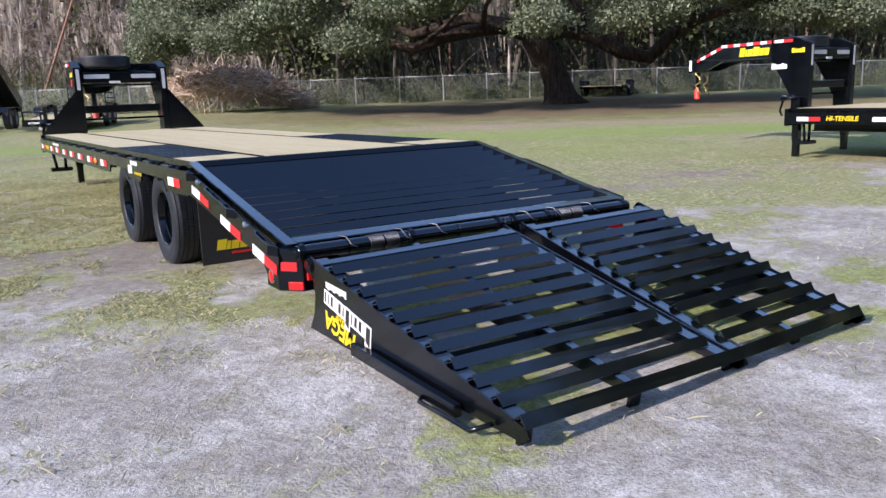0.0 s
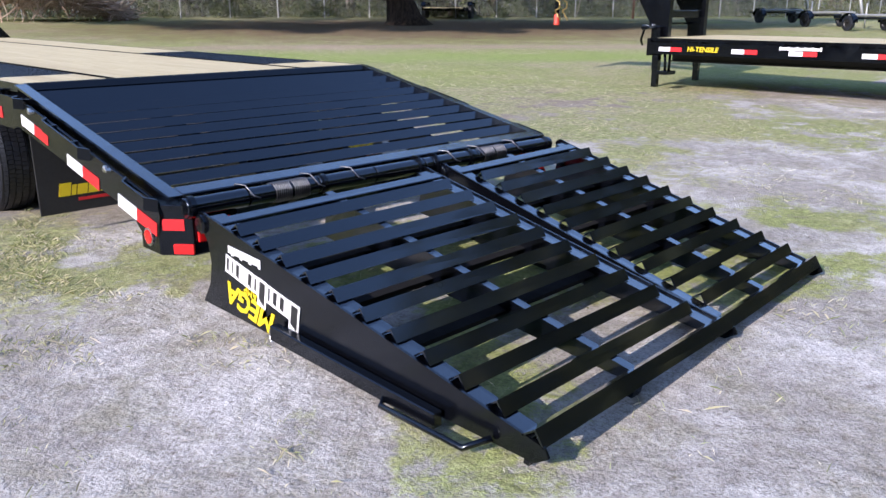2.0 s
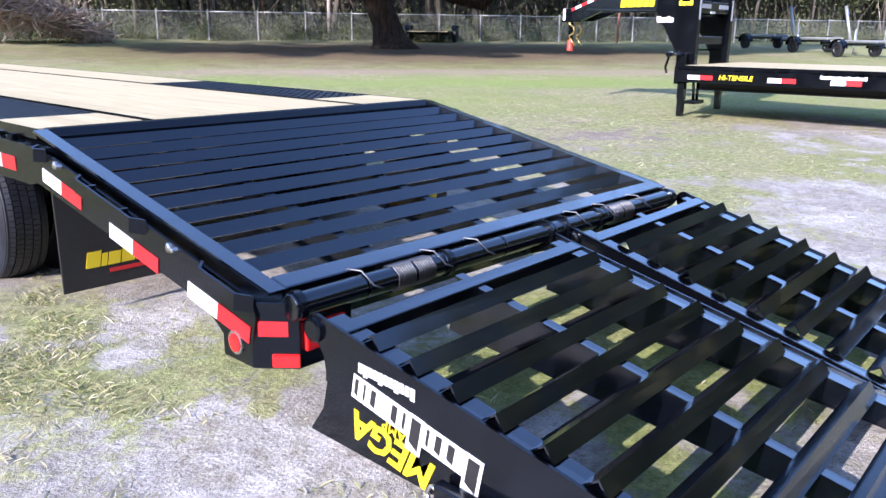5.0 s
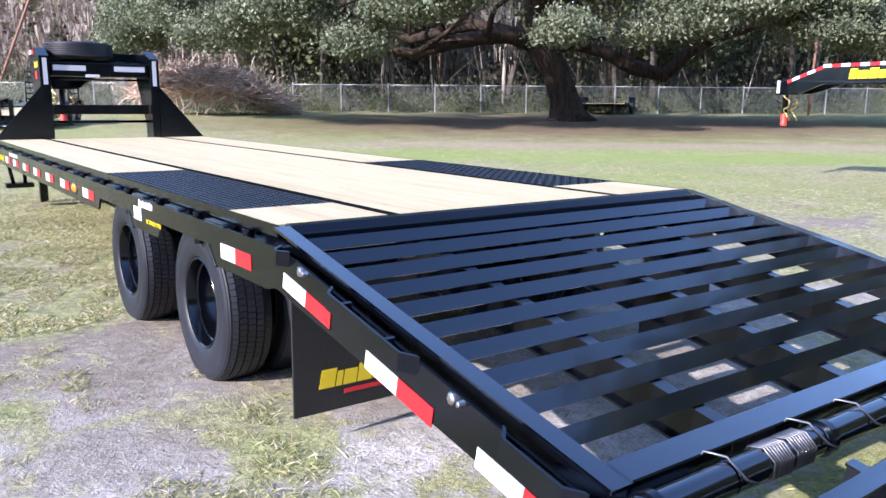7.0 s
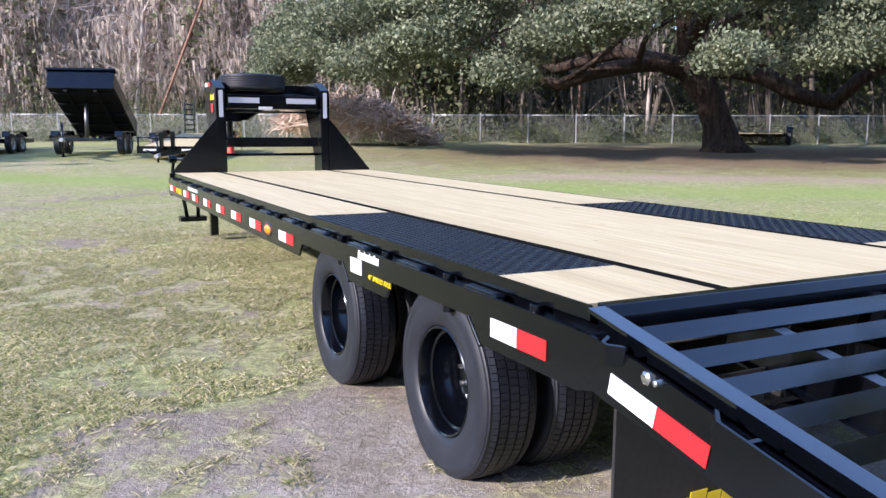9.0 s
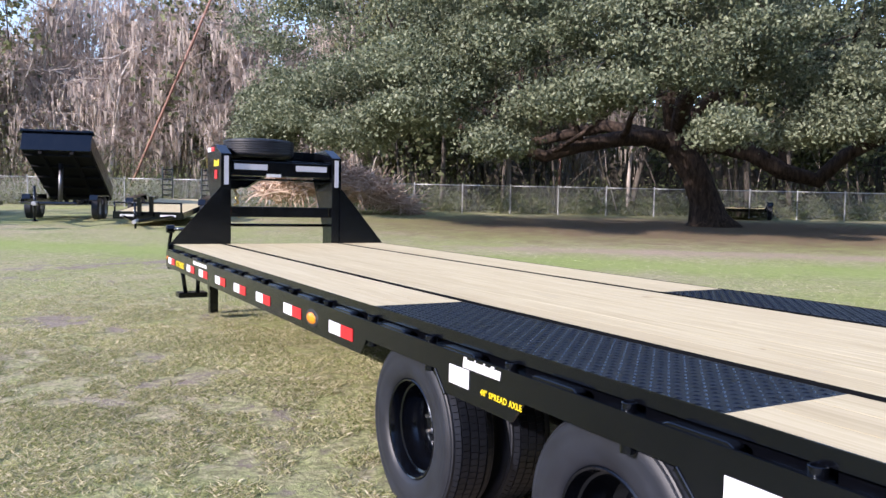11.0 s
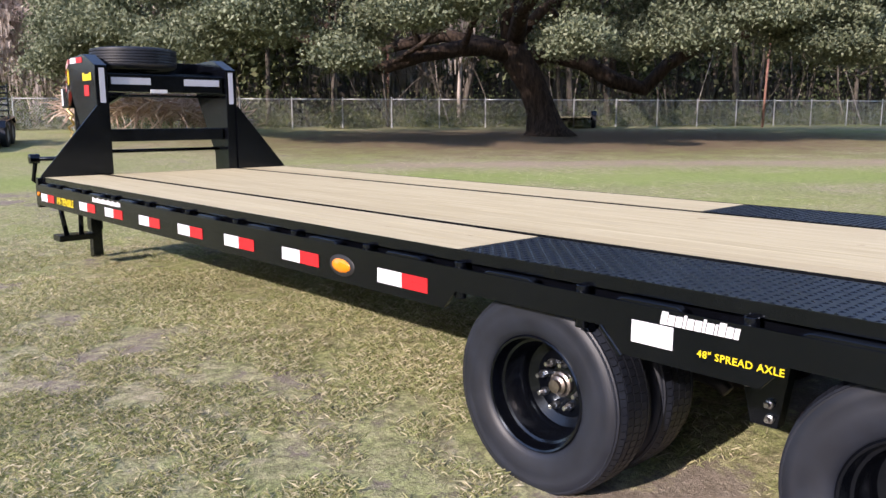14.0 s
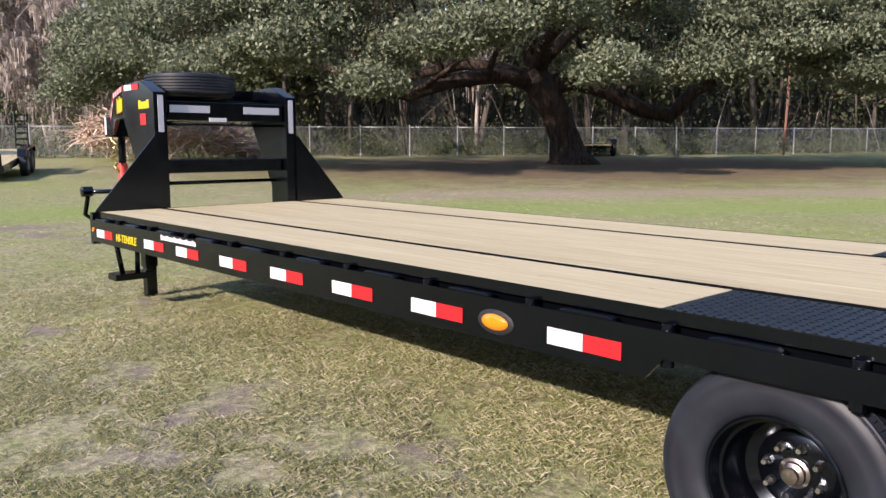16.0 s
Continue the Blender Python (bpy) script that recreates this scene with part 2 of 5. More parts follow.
TWIG_PALE = varied("pale_twigs", [(0.40, 0.31, 0.275), (0.55, 0.435, 0.395), (0.68, 0.56, 0.51), (0.47, 0.395, 0.34)], 0.9, 0.1, 0.3)
GRASS = varied("grass_blades", [(0.17, 0.19, 0.075), (0.34, 0.38, 0.16), (0.48, 0.47, 0.24), (0.65, 0.575, 0.39), (0.79, 0.715, 0.54)], 0.8, 0.2, 0.4)
SHRUB = varied("shrub_leaves", [(0.08, 0.11, 0.045), (0.13, 0.16, 0.065), (0.19, 0.21, 0.10), (0.24, 0.225, 0.13)], 0.7, 0.2, 0.3)

# ================= mesh helpers =================


def box(bm, x0, x1, y0, y1, z0, z1, bevel=0.0):
    v = [bm.verts.new((x, y, z)) for x in (x0, x1) for y in (y0, y1) for z in (z0, z1)]
    fs = [bm.faces.new([v[i] for i in q]) for q in ((0, 1, 3, 2), (4, 6, 7, 5), (0, 4, 5, 1), (2, 3, 7, 6), (0, 2, 6, 4), (1, 5, 7, 3))]
    if bevel:
        es = list({e for f in fs for e in f.edges})
        bmesh.ops.bevel(bm, geom=es, offset=bevel, segments=2, affect="EDGES", profile=0.6)
    return bm


def prism(bm, pts, axis, a, b, bevel=0.0):
    """A flat outline pts, pushed from a to b along an axis; the outline's two numbers are the other axes in order."""
    def at(p, s):
        return {"x": (s, p[0], p[1]), "y": (p[0], s, p[1]), "z": (p[0], p[1], s)}[axis]
    lo = [bm.verts.new(at(p, a)) for p in pts]
    hi = [bm.verts.new(at(p, b)) for p in pts]
    n = len(pts)
    fs = [bm.faces.new(lo), bm.faces.new(hi[::-1])]
    for i in range(n):
        fs.append(bm.faces.new((lo[i], hi[i], hi[(i + 1) % n], lo[(i + 1) % n])))
    bmesh.ops.recalc_face_normals(bm, faces=fs)
    if bevel:
        bmesh.ops.bevel(bm, geom=list({e for f in fs for e in f.edges}), offset=bevel, segments=1, affect="EDGES")
    return bm


def tube(bm, pts, r, seg=8, taper=None, caps=True):
    """A round bar along points; taper gives a radius for each point."""
    pts = [Vector(p) for p in pts]
    rings = []
    up = Vector((0, 0, 1))
    for i, p in enumerate(pts):
        d = (pts[min(i + 1, len(pts) - 1)] - pts[max(i - 1, 0)]).normalized()
        if abs(d.dot(up)) > 0.95:
            up = Vector((0, 1, 0)) if abs(d.y) < 0.9 else Vector((1, 0, 0))
        u = d.cross(up).normalized()
        w = u.cross(d).normalized()
        up = w
        rad = taper[i] if taper else r
        rings.append([bm.verts.new(p + (u * math.cos(a) + w * math.sin(a)) * rad) for a in (2 * math.pi * k / seg for k in range(seg))])
    for a, b in zip(rings, rings[1:]):
        for k in range(seg):
            f = bm.faces.new((a[k], a[(k + 1) % seg], b[(k + 1) % seg], b[k]))
            f.smooth = seg > 5
    if caps:
        bm.faces.new(rings[0][::-1])
        bm.faces.new(rings[-1])
    return bm


def lathe(bm, prof, axis="x", centre=(0, 0, 0), seg=48, closed=False):
    """Turn a profile of (along, radius) round an axis."""
    rings = []
    for s, r in prof:
        ring = []
        for k in range(seg):
            a = 2 * math.pi * k / seg
            c, q = math.cos(a) * r, math.sin(a) * r
            p = {"x": (s, c, q), "y": (q, s, c), "z": (c, q, s)}[axis]
            ring.append(bm.verts.new(Vector(p) + Vector(centre)))
        rings.append(ring)
    pairs = list(zip(rings, rings[1:])) + ([(rings[-1], rings[0])] if closed else [])
    fs = []
    for a, b in pairs:
        for k in range(seg):
            f = bm.faces.new((a[k], a[(k + 1) % seg], b[(k + 1) % seg], b[k]))
            f.smooth = True
            fs.append(f)
    if not closed:
        for ring in (rings[0], rings[-1]):
            fs.append(bm.faces.new(ring))
    bmesh.ops.recalc_face_normals(bm, faces=fs)
    return bm


def rolled(bm, prof, s0, s1, place, low=None):
    """A rolled section with outline (x, h), run along s from s0 to s1 and put in place by place(s, h);
    low gives the depths of its lowest points at both ends."""
    prism(bm, prof, "y", s0, s1)
    bottom = min(h for _, h in prof)
    for v in bm.verts:
        h = v.co.z
        if low and h < -0.06:
            h = h - bottom + low[0 if v.co.y < (s0 + s1) / 2 else 1]
        v.co = Vector((v.co.x, *place(v.co.y, h)))
    bmesh.ops.recalc_face_normals(bm, faces=bm.faces[:])
    return bm


def mesh_of(name, bm, material):
    for e in bm.edges:
        if len(e.link_faces) == 2 and e.calc_face_angle(0.0) > 0.7:
            e.smooth = False
    me = bpy.data.meshes.new(name)
    bm.to_mesh(me)
    bm.free()
    me.materials.append(material)
    return me


def part(name, bm, material, parent, label=""):
    ob = new(name, mesh_of(name, bm, material))
    ob.parent = parent
    return tagged(ob, label=label)


def thing(name, at, label, category, group="", turn=0.0):
    ob = new(name)
    ob.empty_display_size = 0.1
    ob.matrix_basis = pose(*at, 0, 0, turn)
    return tagged(ob, label=label, category=category, group=group)


def solid(name, bm, material, label, category="", kind="", group=""):
    return tagged(new(name, mesh_of(name, bm, material)), label=label, category=category, kind=kind, group=group)


def B():
    return bmesh.new()


def raw(name, verts, faces, material, smooth=False):
    me = bpy.data.meshes.new(name)
    me.from_pydata(verts, [], faces)
    me.materials.append(material)
    if smooth:
        me.polygons.foreach_set("use_smooth", [True] * len(me.polygons))
    return me


def quads_mesh(name, v, material):
    """A mesh of loose quads from an array of n x 4 x 3 corners."""
    n = len(v)
    me = bpy.data.meshes.new(name)
    me.vertices.add(n * 4)
    me.vertices.foreach_set("co", v.astype(np.float32).ravel())
    me.loops.add(n * 4)
    me.loops.foreach_set("vertex_index", np.arange(n * 4, dtype=np.int32))
    me.polygons.add(n)
    me.polygons.foreach_set("loop_start", np.arange(n, dtype=np.int32) * 4)
    me.update(calc_edges=True)
    me.materials.append(material)
    return me


def leaf_quads(centres, size, rng, long=1.6, flat=0.0):
    """Small leaves turned every way round their centres; size is a number or an array."""
    n = len(centres)
    a = rng.normal(size=(n, 3))
    a[:, 2] *= 1 - flat
    a /= np.linalg.norm(a, axis=1)[:, None]
    b = np.cross(a, rng.normal(size=(n, 3)))
    b /= np.linalg.norm(b, axis=1)[:, None]
    s = (np.ones(n) * size)[:, None]
    a, b = a * s * long * 0.5, b * s * 0.5
    return np.stack([centres - a, centres - b * 0.9 + a * 0.1, centres + a, centres + b * 0.9 + a * 0.1], axis=1)


def fbm(x, y, seed, octaves=5, gain=0.55):
    """Smooth random heights, about 0 to 1, for arrays of places."""
    r = np.random.default_rng(seed)
    tab = r.random((256, 256))
    out, amp, tot = 0.0, 1.0, 0.0
    for o in range(octaves):
        fx, fy = x * 2 ** o + o * 17.3, y * 2 ** o + o * 9.1
        ix, iy = np.floor(fx).astype(int), np.floor(fy).astype(int)
        u, v = fx - ix, fy - iy
        u, v = u * u * (3 - 2 * u), v * v * (3 - 2 * v)
        a, b = tab[ix % 256, iy % 256], tab[(ix + 1) % 256, iy % 256]
        c, d = tab[ix % 256, (iy + 1) % 256], tab[(ix + 1) % 256, (iy + 1) % 256]
        out = out + amp * ((a * (1 - u) + b * u) * (1 - v) + (c * (1 - u) + d * u) * v)
        tot += amp
        amp *= gain
    return out / tot


def cover(x, y):
    """How grassy the field is: bare sand round the trailer's tail and in worn patches, turf ahead of it."""
    n = fbm(x * 0.5, y * 0.5, 3, 7, 0.72)
    ahead = np.clip((y + 0.4) * 0.105, -0.24, 0.42) + np.clip((-x - 3.0) * 0.02, -0.05, 0.08) + np.clip((x - 2.0) * 0.05, 0.0, 0.22)
    tail = 0.11 * np.exp(-(((x + 1.2) / 2.6) ** 2 + ((y + 3.6) / 2.2) ** 2)) + 0.30 * np.exp(-(((x + 2.0) / 1.1) ** 2 + ((y - 1.3) / 1.5) ** 2))
    tail = tail + 0.15 * np.exp(-(((x + 2.2) / 1.6) ** 2 + ((y + 1.2) / 1.3) ** 2))
    bare = 0.55 * np.clip((fbm(x * 1.7 + 40, y * 1.7 + 20, 78, 6, 0.72) - 0.55) * 7, 0, 1) * np.clip((4.5 - y) / 2.0, 0.3, 1)
    # turf under the ramps, filled to their outline to help darken that shaded ground
    under = 0.5 * np.exp(-((x - 0.15) / 1.3) ** 6 - ((y + 2.6) / 1.05) ** 6)
    return np.clip(0.55 + (n - 0.5) * 2.6 + ahead - tail - bare + under, 0, 1)


def ground_z(x, y):
    """The field is level round the trailers and rises gently towards the fence."""
    d = 0.6 * x + 0.8 * y
    s = (d - 8.5) / 3.0
    up = 3.0 * np.log1p(np.exp(np.clip(s, -30, 30)))
    return 1.02 * np.tanh(0.039 * up / 1.02 * (1 + 0.012 * up))


def relief(x, y):
    """Small swells of the soil, with a hollow where the loaded wheels stand."""
    hollow = 0.045 * np.exp(-((y - 1.65) / 1.5) ** 4 - (x / 2.1) ** 4)
    return 0.03 * fbm(x * 0.5, y * 0.5, 8, 3) + 0.022 * fbm(x * 2.6, y * 2.6, 9, 3) - 0.05 - hollow


# ================= ground =================


def build_ground():
    xs = np.concatenate([[-3000, -800, -250, -100, -60], np.arange(-40, -10, 1.0), np.arange(-10, 12, 0.14), np.arange(12, 60.1, 1.0), [75, 100, 160, 300, 900, 3000]])
    ys = np.concatenate([[-3000, -800, -250, -100, -50], np.arange(-30, -8, 1.0), np.arange(-8, 16, 0.14), np.arange(16, 60.1, 1.0), [75, 100, 160, 300, 900, 3000]])
    X, Y = np.meshgrid(xs, ys, indexing="ij")
    Z = ground_z(X, Y)
    near = (np.abs(X) + np.abs(Y) < 200)
    Z = Z + np.where(near, relief(X, Y), -0.04)
    nx, ny = len(xs), len(ys)
    v = np.stack([X, Y, Z], -1).reshape(-1, 3).tolist()
    f = [(i * ny + j, (i + 1) * ny + j, (i + 1) * ny + j + 1, i * ny + j + 1) for i in range(nx - 1) for j in range(ny - 1)]
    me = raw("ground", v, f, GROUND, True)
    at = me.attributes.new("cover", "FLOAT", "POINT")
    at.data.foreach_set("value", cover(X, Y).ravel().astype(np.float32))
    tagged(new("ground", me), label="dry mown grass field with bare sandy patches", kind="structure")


build_ground()

# ================= gooseneck trailers =================
DECK_Z, SIDE = 0.83, 1.295


def tyre(parent, at, name="tyre"):
    """A dual-width tyre with its axis along x, standing a little flat on the ground; at is its middle."""
    r, w = 0.400, 0.115
    flat = at[2] - 0.384
    def settle(bm):
        for v in bm.verts:
            if v.co.z < flat:
                v.co.z = flat + (v.co.z - flat) * 0.08
            elif v.co.z < flat + 0.12:
                v.co.x = at[0] + (v.co.x - at[0]) * (1 + 0.05 * (1 - (v.co.z - flat) / 0.12))
    side = [(0.80, 0.226), (0.93, 0.236), (1.00, 0.256), (1.055, 0.285), (1.06, 0.312), (1.02, 0.340), (1.035, 0.345), (0.98, 0.366), (0.90, 0.383), (0.86, 0.390)]
    bm = B()
    lathe(bm, [(-w * a, q) for a, q in side] + [(-w * 0.82, r - 0.010), (0, r - 0.009), (w * 0.82, r - 0.010)] + [(w * a, q) for a, q in side[::-1]], "x", at, 64, True)
    settle(bm)
    ty = part(name, bm, RUBBER, parent, "black radial tyre with worn grey sidewall")
    # five ribs, cut into blocks
    bm = B()
    n = 84
    for i, (x0, x1) in enumerate(((-0.93, -0.57), (-0.51, -0.21), (-0.16, 0.16), (0.21, 0.51), (0.57, 0.93))):
        for k in range(n):
            m = Matrix.Translation(at) @ Matrix.Rotation(2 * math.pi * (k + 0.37 * i) / n, 4, "X")
            skew = 0.005 * (i % 2 * 2 - 1)
            drop = [0.018 if abs(x) > 0.9 else 0.0 for x in (x0, x0, x1, x1)]
            low = [bm.verts.new(m @ Vector((x * w, dy, r - 0.013 - q))) for (x, dy), q in zip(((x0, -0.0140), (x0, 0.0135), (x1, 0.0135), (x1, -0.0140)), drop)]
            top = [bm.verts.new(m @ Vector((x * w, dy + skew * x, r - q))) for (x, dy), q in zip(((x0, -0.0136), (x0, 0.0131), (x1, 0.0131), (x1, -0.0136)), drop)]
            bm.faces.new(top[::-1])
            for q in range(4):
                bm.faces.new((low[q], top[q], top[(q + 1) % 4], low[(q + 1) % 4]))
    bmesh.ops.recalc_face_normals(bm, faces=bm.faces[:])
    settle(bm)
    tagged(part("tread", bm, RUBBER, ty), kind="stuff")
    return ty


def wheel(parent, x, y, z, outward, full=True):
    """A wheel on its hub; outward is -1 or 1."""
    o = outward
    ty = tyre(parent, (x, y, z))
    bm = B()
    lathe(bm, [(x + o * 0.098, 0.232), (x + o * 0.106, 0.224), (x + o * 0.102, 0.217), (x + o * 0.085, 0.212), (x + o * 0.055, 0.205), (x + o * 0.050, 0.195), (x - o * 0.01, 0.190), (x - o * 0.02, 0.182), (x - o * 0.075, 0.176),
               (x - o * 0.092, 0.140), (x - o * 0.075, 0.118), (x - o * 0.075, 0.012), (x - o * 0.10, 0.012), (x - o * 0.10, 0.20), (x - o * 0.098, 0.232)], "x", (0, y, z), 48, True)
    rim = part("rim", bm, BLACK, parent, "glossy black dished steel rim")
    if full:
        bm = B()
        lathe(bm, [(x - o * 0.09, 0.052), (x - o * 0.06, 0.051), (x - o * 0.055, 0.041), (x - o * 0.042, 0.039), (x - o * 0.036, 0.026), (x - o * 0.02, 0.026), (x - o * 0.018, 0.008)], "x", (0, y, z), 24)
        part("hub", bm, RUSTY, parent, "bare metal hub with grease cap")
        for k in range(8):
            a = 2 * math.pi * (k + 0.3) / 8
            bm = B()
            c = (0, y + math.cos(a) * 0.092, z + math.sin(a) * 0.092)
            lathe(bm, [(x - o * 0.08, 0.016), (x - o * 0.052, 0.016), (x - o * 0.046, 0.010), (x - o * 0.025, 0.009)], "x", c, 6)
            part("wheel_nut", bm, STEEL, rim, "shiny wheel nut on its stud")
    return ty


def tape(parent, p, along, length, height, face, mats=(WHITE_TAPE, RED_TAPE), names=("white_tape", "red_tape")):
    """A strip of two colours; p is the upper front corner, along its direction, face the outward normal."""
    p, d, n = Vector(p), Vector(along).normalized(), Vector(face).normalized()
    up = n.cross(d).normalized()
    if up.z < 0:
        up = -up
    for i, (m, nm) in enumerate(zip(mats, names)):
        L = length / len(mats)
        a = p + d * (L * i)
        bm = B()
        vs = [bm.verts.new(q + n * h) for h in (0.0004, 0.0034) for q in (a, a + d * L, a + d * L - up * height, a - up * height)]
        for q in ((0, 1, 2, 3), (4, 7, 6, 5), (0, 4, 5, 1), (1, 5, 6, 2), (2, 6, 7, 3), (3, 7, 4, 0)):
            bm.faces.new([vs[j] for j in q])
        bmesh.ops.recalc_face_normals(bm, faces=bm.faces[:])
        part(nm, bm, m, parent)


def words(text, m, size, material, parent, name, label, shear=0.0, bold=0.012, spacing=1.0):
    """Flat raised letters as one mesh part at the pose m."""
    cu = bpy.data.curves.new(name, "FONT")
    cu.body, cu.size, cu.extrude, cu.shear, cu.offset, cu.space_character = text, size, 0.0012, shear, bold * size, spacing
    cu.align_x, cu.align_y, cu.resolution_u = "CENTER", "CENTER", 2
    tmp = bpy.data.objects.new(name, cu)
    me = bpy.data.meshes.new_from_object(tmp)
    bpy.data.objects.remove(tmp)
    me.transform(m)
    me.materials.clear()
    me.materials.append(material)
    ob = new(name, me)
    ob.parent = parent
    return tagged(ob, label=label)


FACE_LEFT = Matrix(((0, 0, -1, 0), (-1, 0, 0, 0), (0, 1, 0, 0), (0, 0, 0, 1)))     # text plane that is read from -x


def bars(parent, name, material, m, widths, height, gap, label="", slant=0.0):
    """Illegible lettering as a row of upright bars, centred on the pose m."""
    total = sum(widths) + gap * (len(widths) - 1)
    s = -total / 2
    for i, w in enumerate(widths):
        bm = B()
        h = height * (0.5 if i % 3 else 0.62)
        vs = [bm.verts.new(m @ Vector(q)) for z in (0, 0.002) for q in ((s, -height * 0.5, z), (s + w, -height * 0.5, z), (s + w + slant * h, -height * 0.5 + 2 * h * 0.8, z), (s + slant * h, -height * 0.5 + 2 * h * 0.8, z))]
        for q in ((3, 2, 1, 0), (4, 5, 6, 7), (0, 1, 5, 4), (1, 2, 6, 5), (2, 3, 7, 6), (3, 0, 4, 7)):
            bm.faces.new([vs[j] for j in q])
        part(name, bm, material, parent, label)
        s += w + gap


def gooseneck_front(T, y0, main):
    """Uprights, neck, coupler, jacks and step; y0 is the deck's front end."""
    for s in (-1, 1):
        # upright: a plate box, with the wide riser under the neck
        bm = B()
        prism(bm, [(y0 - 0.01, 0.62), (y0 + 0.29, 0.62), (y0 + 0.29, 0.98), (y0 + 0.68, 1.62), (y0 + 0.68, 1.93), (y0 + 0.26, 1.95), (y0 - 0.01, 1.84)], "x", s * 0.60, s * 0.715, 0.004)
        part("upright", bm, BLACK, T)
        # gusset wing out to the deck's edge
        bm = B()
        prism(bm, [(s * 0.70, 0.80), (s * 1.255, 0.80), (s * 1.255, 0.84), (s * 0.722, 1.47), (s * 0.70, 1.47)], "y", y0 - 0.03, y0 - 0.015)
        if main:
            part("gusset", bm, BLACK, T)
        else:
            bm.free()
        tape(T, (s * 0.655 - 0.025, y0 - 0.01, 1.815), (1, 0, 0), 0.05, 0.32, (0, -1, 0), (SILVER_TAPE,), ("silver_tape",))
        x0 = -0.56 if s < 0 else 0.16
        tape(T, (x0, y0 + 0.02, 1.735), (1, 0, 0), 0.38, 0.065, (0, -1, 0), (SILVER_TAPE,), ("silver_tape",))
        # neck beams, closing in towards the coupler
        def close(y):
            return 1 - 0.82 * max(0.0, min(1.0, (y - y0 - 0.68) / 1.92))
        bm = B()
        prism(bm, [(y0 + 0.66, 1.64), (y0 + 1.4, 1.64), (y0 + 1.86, 1.64), (y0 + 2.3, 1.49), (y0 + 2.58, 1.49), (y0 + 2.62, 1.70), (y0 + 1.90, 1.92), (y0 + 1.4, 1.93), (y0 + 0.66, 1.93)], "x", s * 0.61, s * 0.71, 0.004)
        for v in bm.verts:
            v.co.x *= close(v.co.y)
        part("neck_beam", bm, BLACK, T)
        # red and white tape along the neck's top edge
        for i in range(10):
            ya = y0 + 0.30 + 0.16 * i
            tape(T, (s * 0.7165 * close(ya), ya, 1.925), (s * (close(ya + 0.16) - close(ya)) * 0.7165, 0.16, 0), 0.16, 0.05, (s, 0, 0), (RED_TAPE if i % 2 == 0 else WHITE_TAPE,), ("neck_tape",))
        for i in range(5):
            ya = y0 + 1.90 + 0.143 * i
            za = 1.905 - 0.30 * (0.148 * i)
            tape(T, (s * 0.7175 * close(ya), ya, za), (s * (close(ya + 0.148) - close(ya)) * 0.7165, 0.148, -0.044), 0.15, 0.05, (s, 0.2, 0), (RED_TAPE if i % 2 == 0 else WHITE_TAPE,), ("neck_tape",))
        M = Matrix.Translation((s * (0.7185 * close(y0 + 1.08)), y0 + 1.08, 1.77)) @ Matrix.Rotation(s * 0.297, 4, "Z") @ (FACE_LEFT if s < 0 else Matrix.Rotation(math.pi, 4, "Z") @ FACE_LEFT)
        bars(T, "maker_mark", YELLOW, M, [0.13, 0.05, 0.12, 0.15, 0.11, 0.11], 0.15, 0.012, "yellow block mark", 0.3)
        M = Matrix.Translation((s * 0.7165, y0 + 0.20, 1.74)) @ (FACE_LEFT if s < 0 else Matrix.Rotation(math.pi, 4, "Z") @ FACE_LEFT)
        bars(T, "model_mark", YELLOW, M, [0.05, 0.05, 0.05, 0.05], 0.075, 0.008, "small yellow block mark")
        M = Matrix.Translation((s * 0.7165, y0 + 0.52, 1.50)) @ (FACE_LEFT if s < 0 else Matrix.Rotation(math.pi, 4, "Z") @ FACE_LEFT)
        if not main:
            bars(T, "dealer_mark", WHITE, M, [0.07, 0.03, 0.06, 0.05, 0.05], 0.09, 0.004, "small white block mark")
        else:
            tape(T, (s * 0.7165, y0 + 0.28, 1.66), (0, -1, 0), 0.12, 0.10, (s, 0, 0), (RED_TAPE,), ("red_tape",))
        # jack
        bm = B()
        box(bm, s * 0.76 - 0.055, s * 0.76 + 0.055, y0 + 0.08, y0 + 0.19, 0.30, 1.0, 0.006)
        jk = part("jack_tube", bm, BLACK, T, "black square drop-leg jack")
        bm = B()
        box(bm, s * 0.76 - 0.045, s * 0.76 + 0.045, y0 + 0.09, y0 + 0.18, 0.02, 0.34)
        part("jack_leg", bm, BLACK, jk)
        bm = B()
        box(bm, s * 0.76 - 0.09, s * 0.76 + 0.09, y0 + 0.05, y0 + 0.22, 0.0, 0.02, 0.004)
        part("jack_foot", bm, BLACK, jk)
    # cross beams between the uprights
    bm = B()
    box(bm, -0.58, 0.58, y0 + 0.02, y0 + 0.18, 1.60, 1.77, 0.006)
    part("top_beam", bm, BLACK, T)
    bm = B()
    box(bm, -0.58, 0.58, y0 + 0.05, y0 + 0.15, 1.13, 1.25, 0.006)
    part("middle_beam", bm, BLACK, T)
    bm = tube(B(), [(-0.75, y0 + 0.30, 1.03), (0.75, y0 + 0.30, 1.03)], 0.018)
    part("jack_shaft", bm, BLACK, T)
    part("brace_rod", tube(B(), [(-0.59, y0 + 0.10, 1.565), (0.59, y0 + 0.10, 1.565)], 0.012), BLACK, T)
    bm = B()
    box(bm, -0.19, -0.02, y0 + 0.008, y0 + 0.018, 1.592, 1.628, 0.003)
    part("number_plate_lamp", bm, WHITE, T, "small white plate strip")
    # spare wheel lying between the neck beams
    bm = B()
    R0, w = (0.41, 0.10) if main else (0.38, 0.10)
    zc = 1.93 if main else 1.87
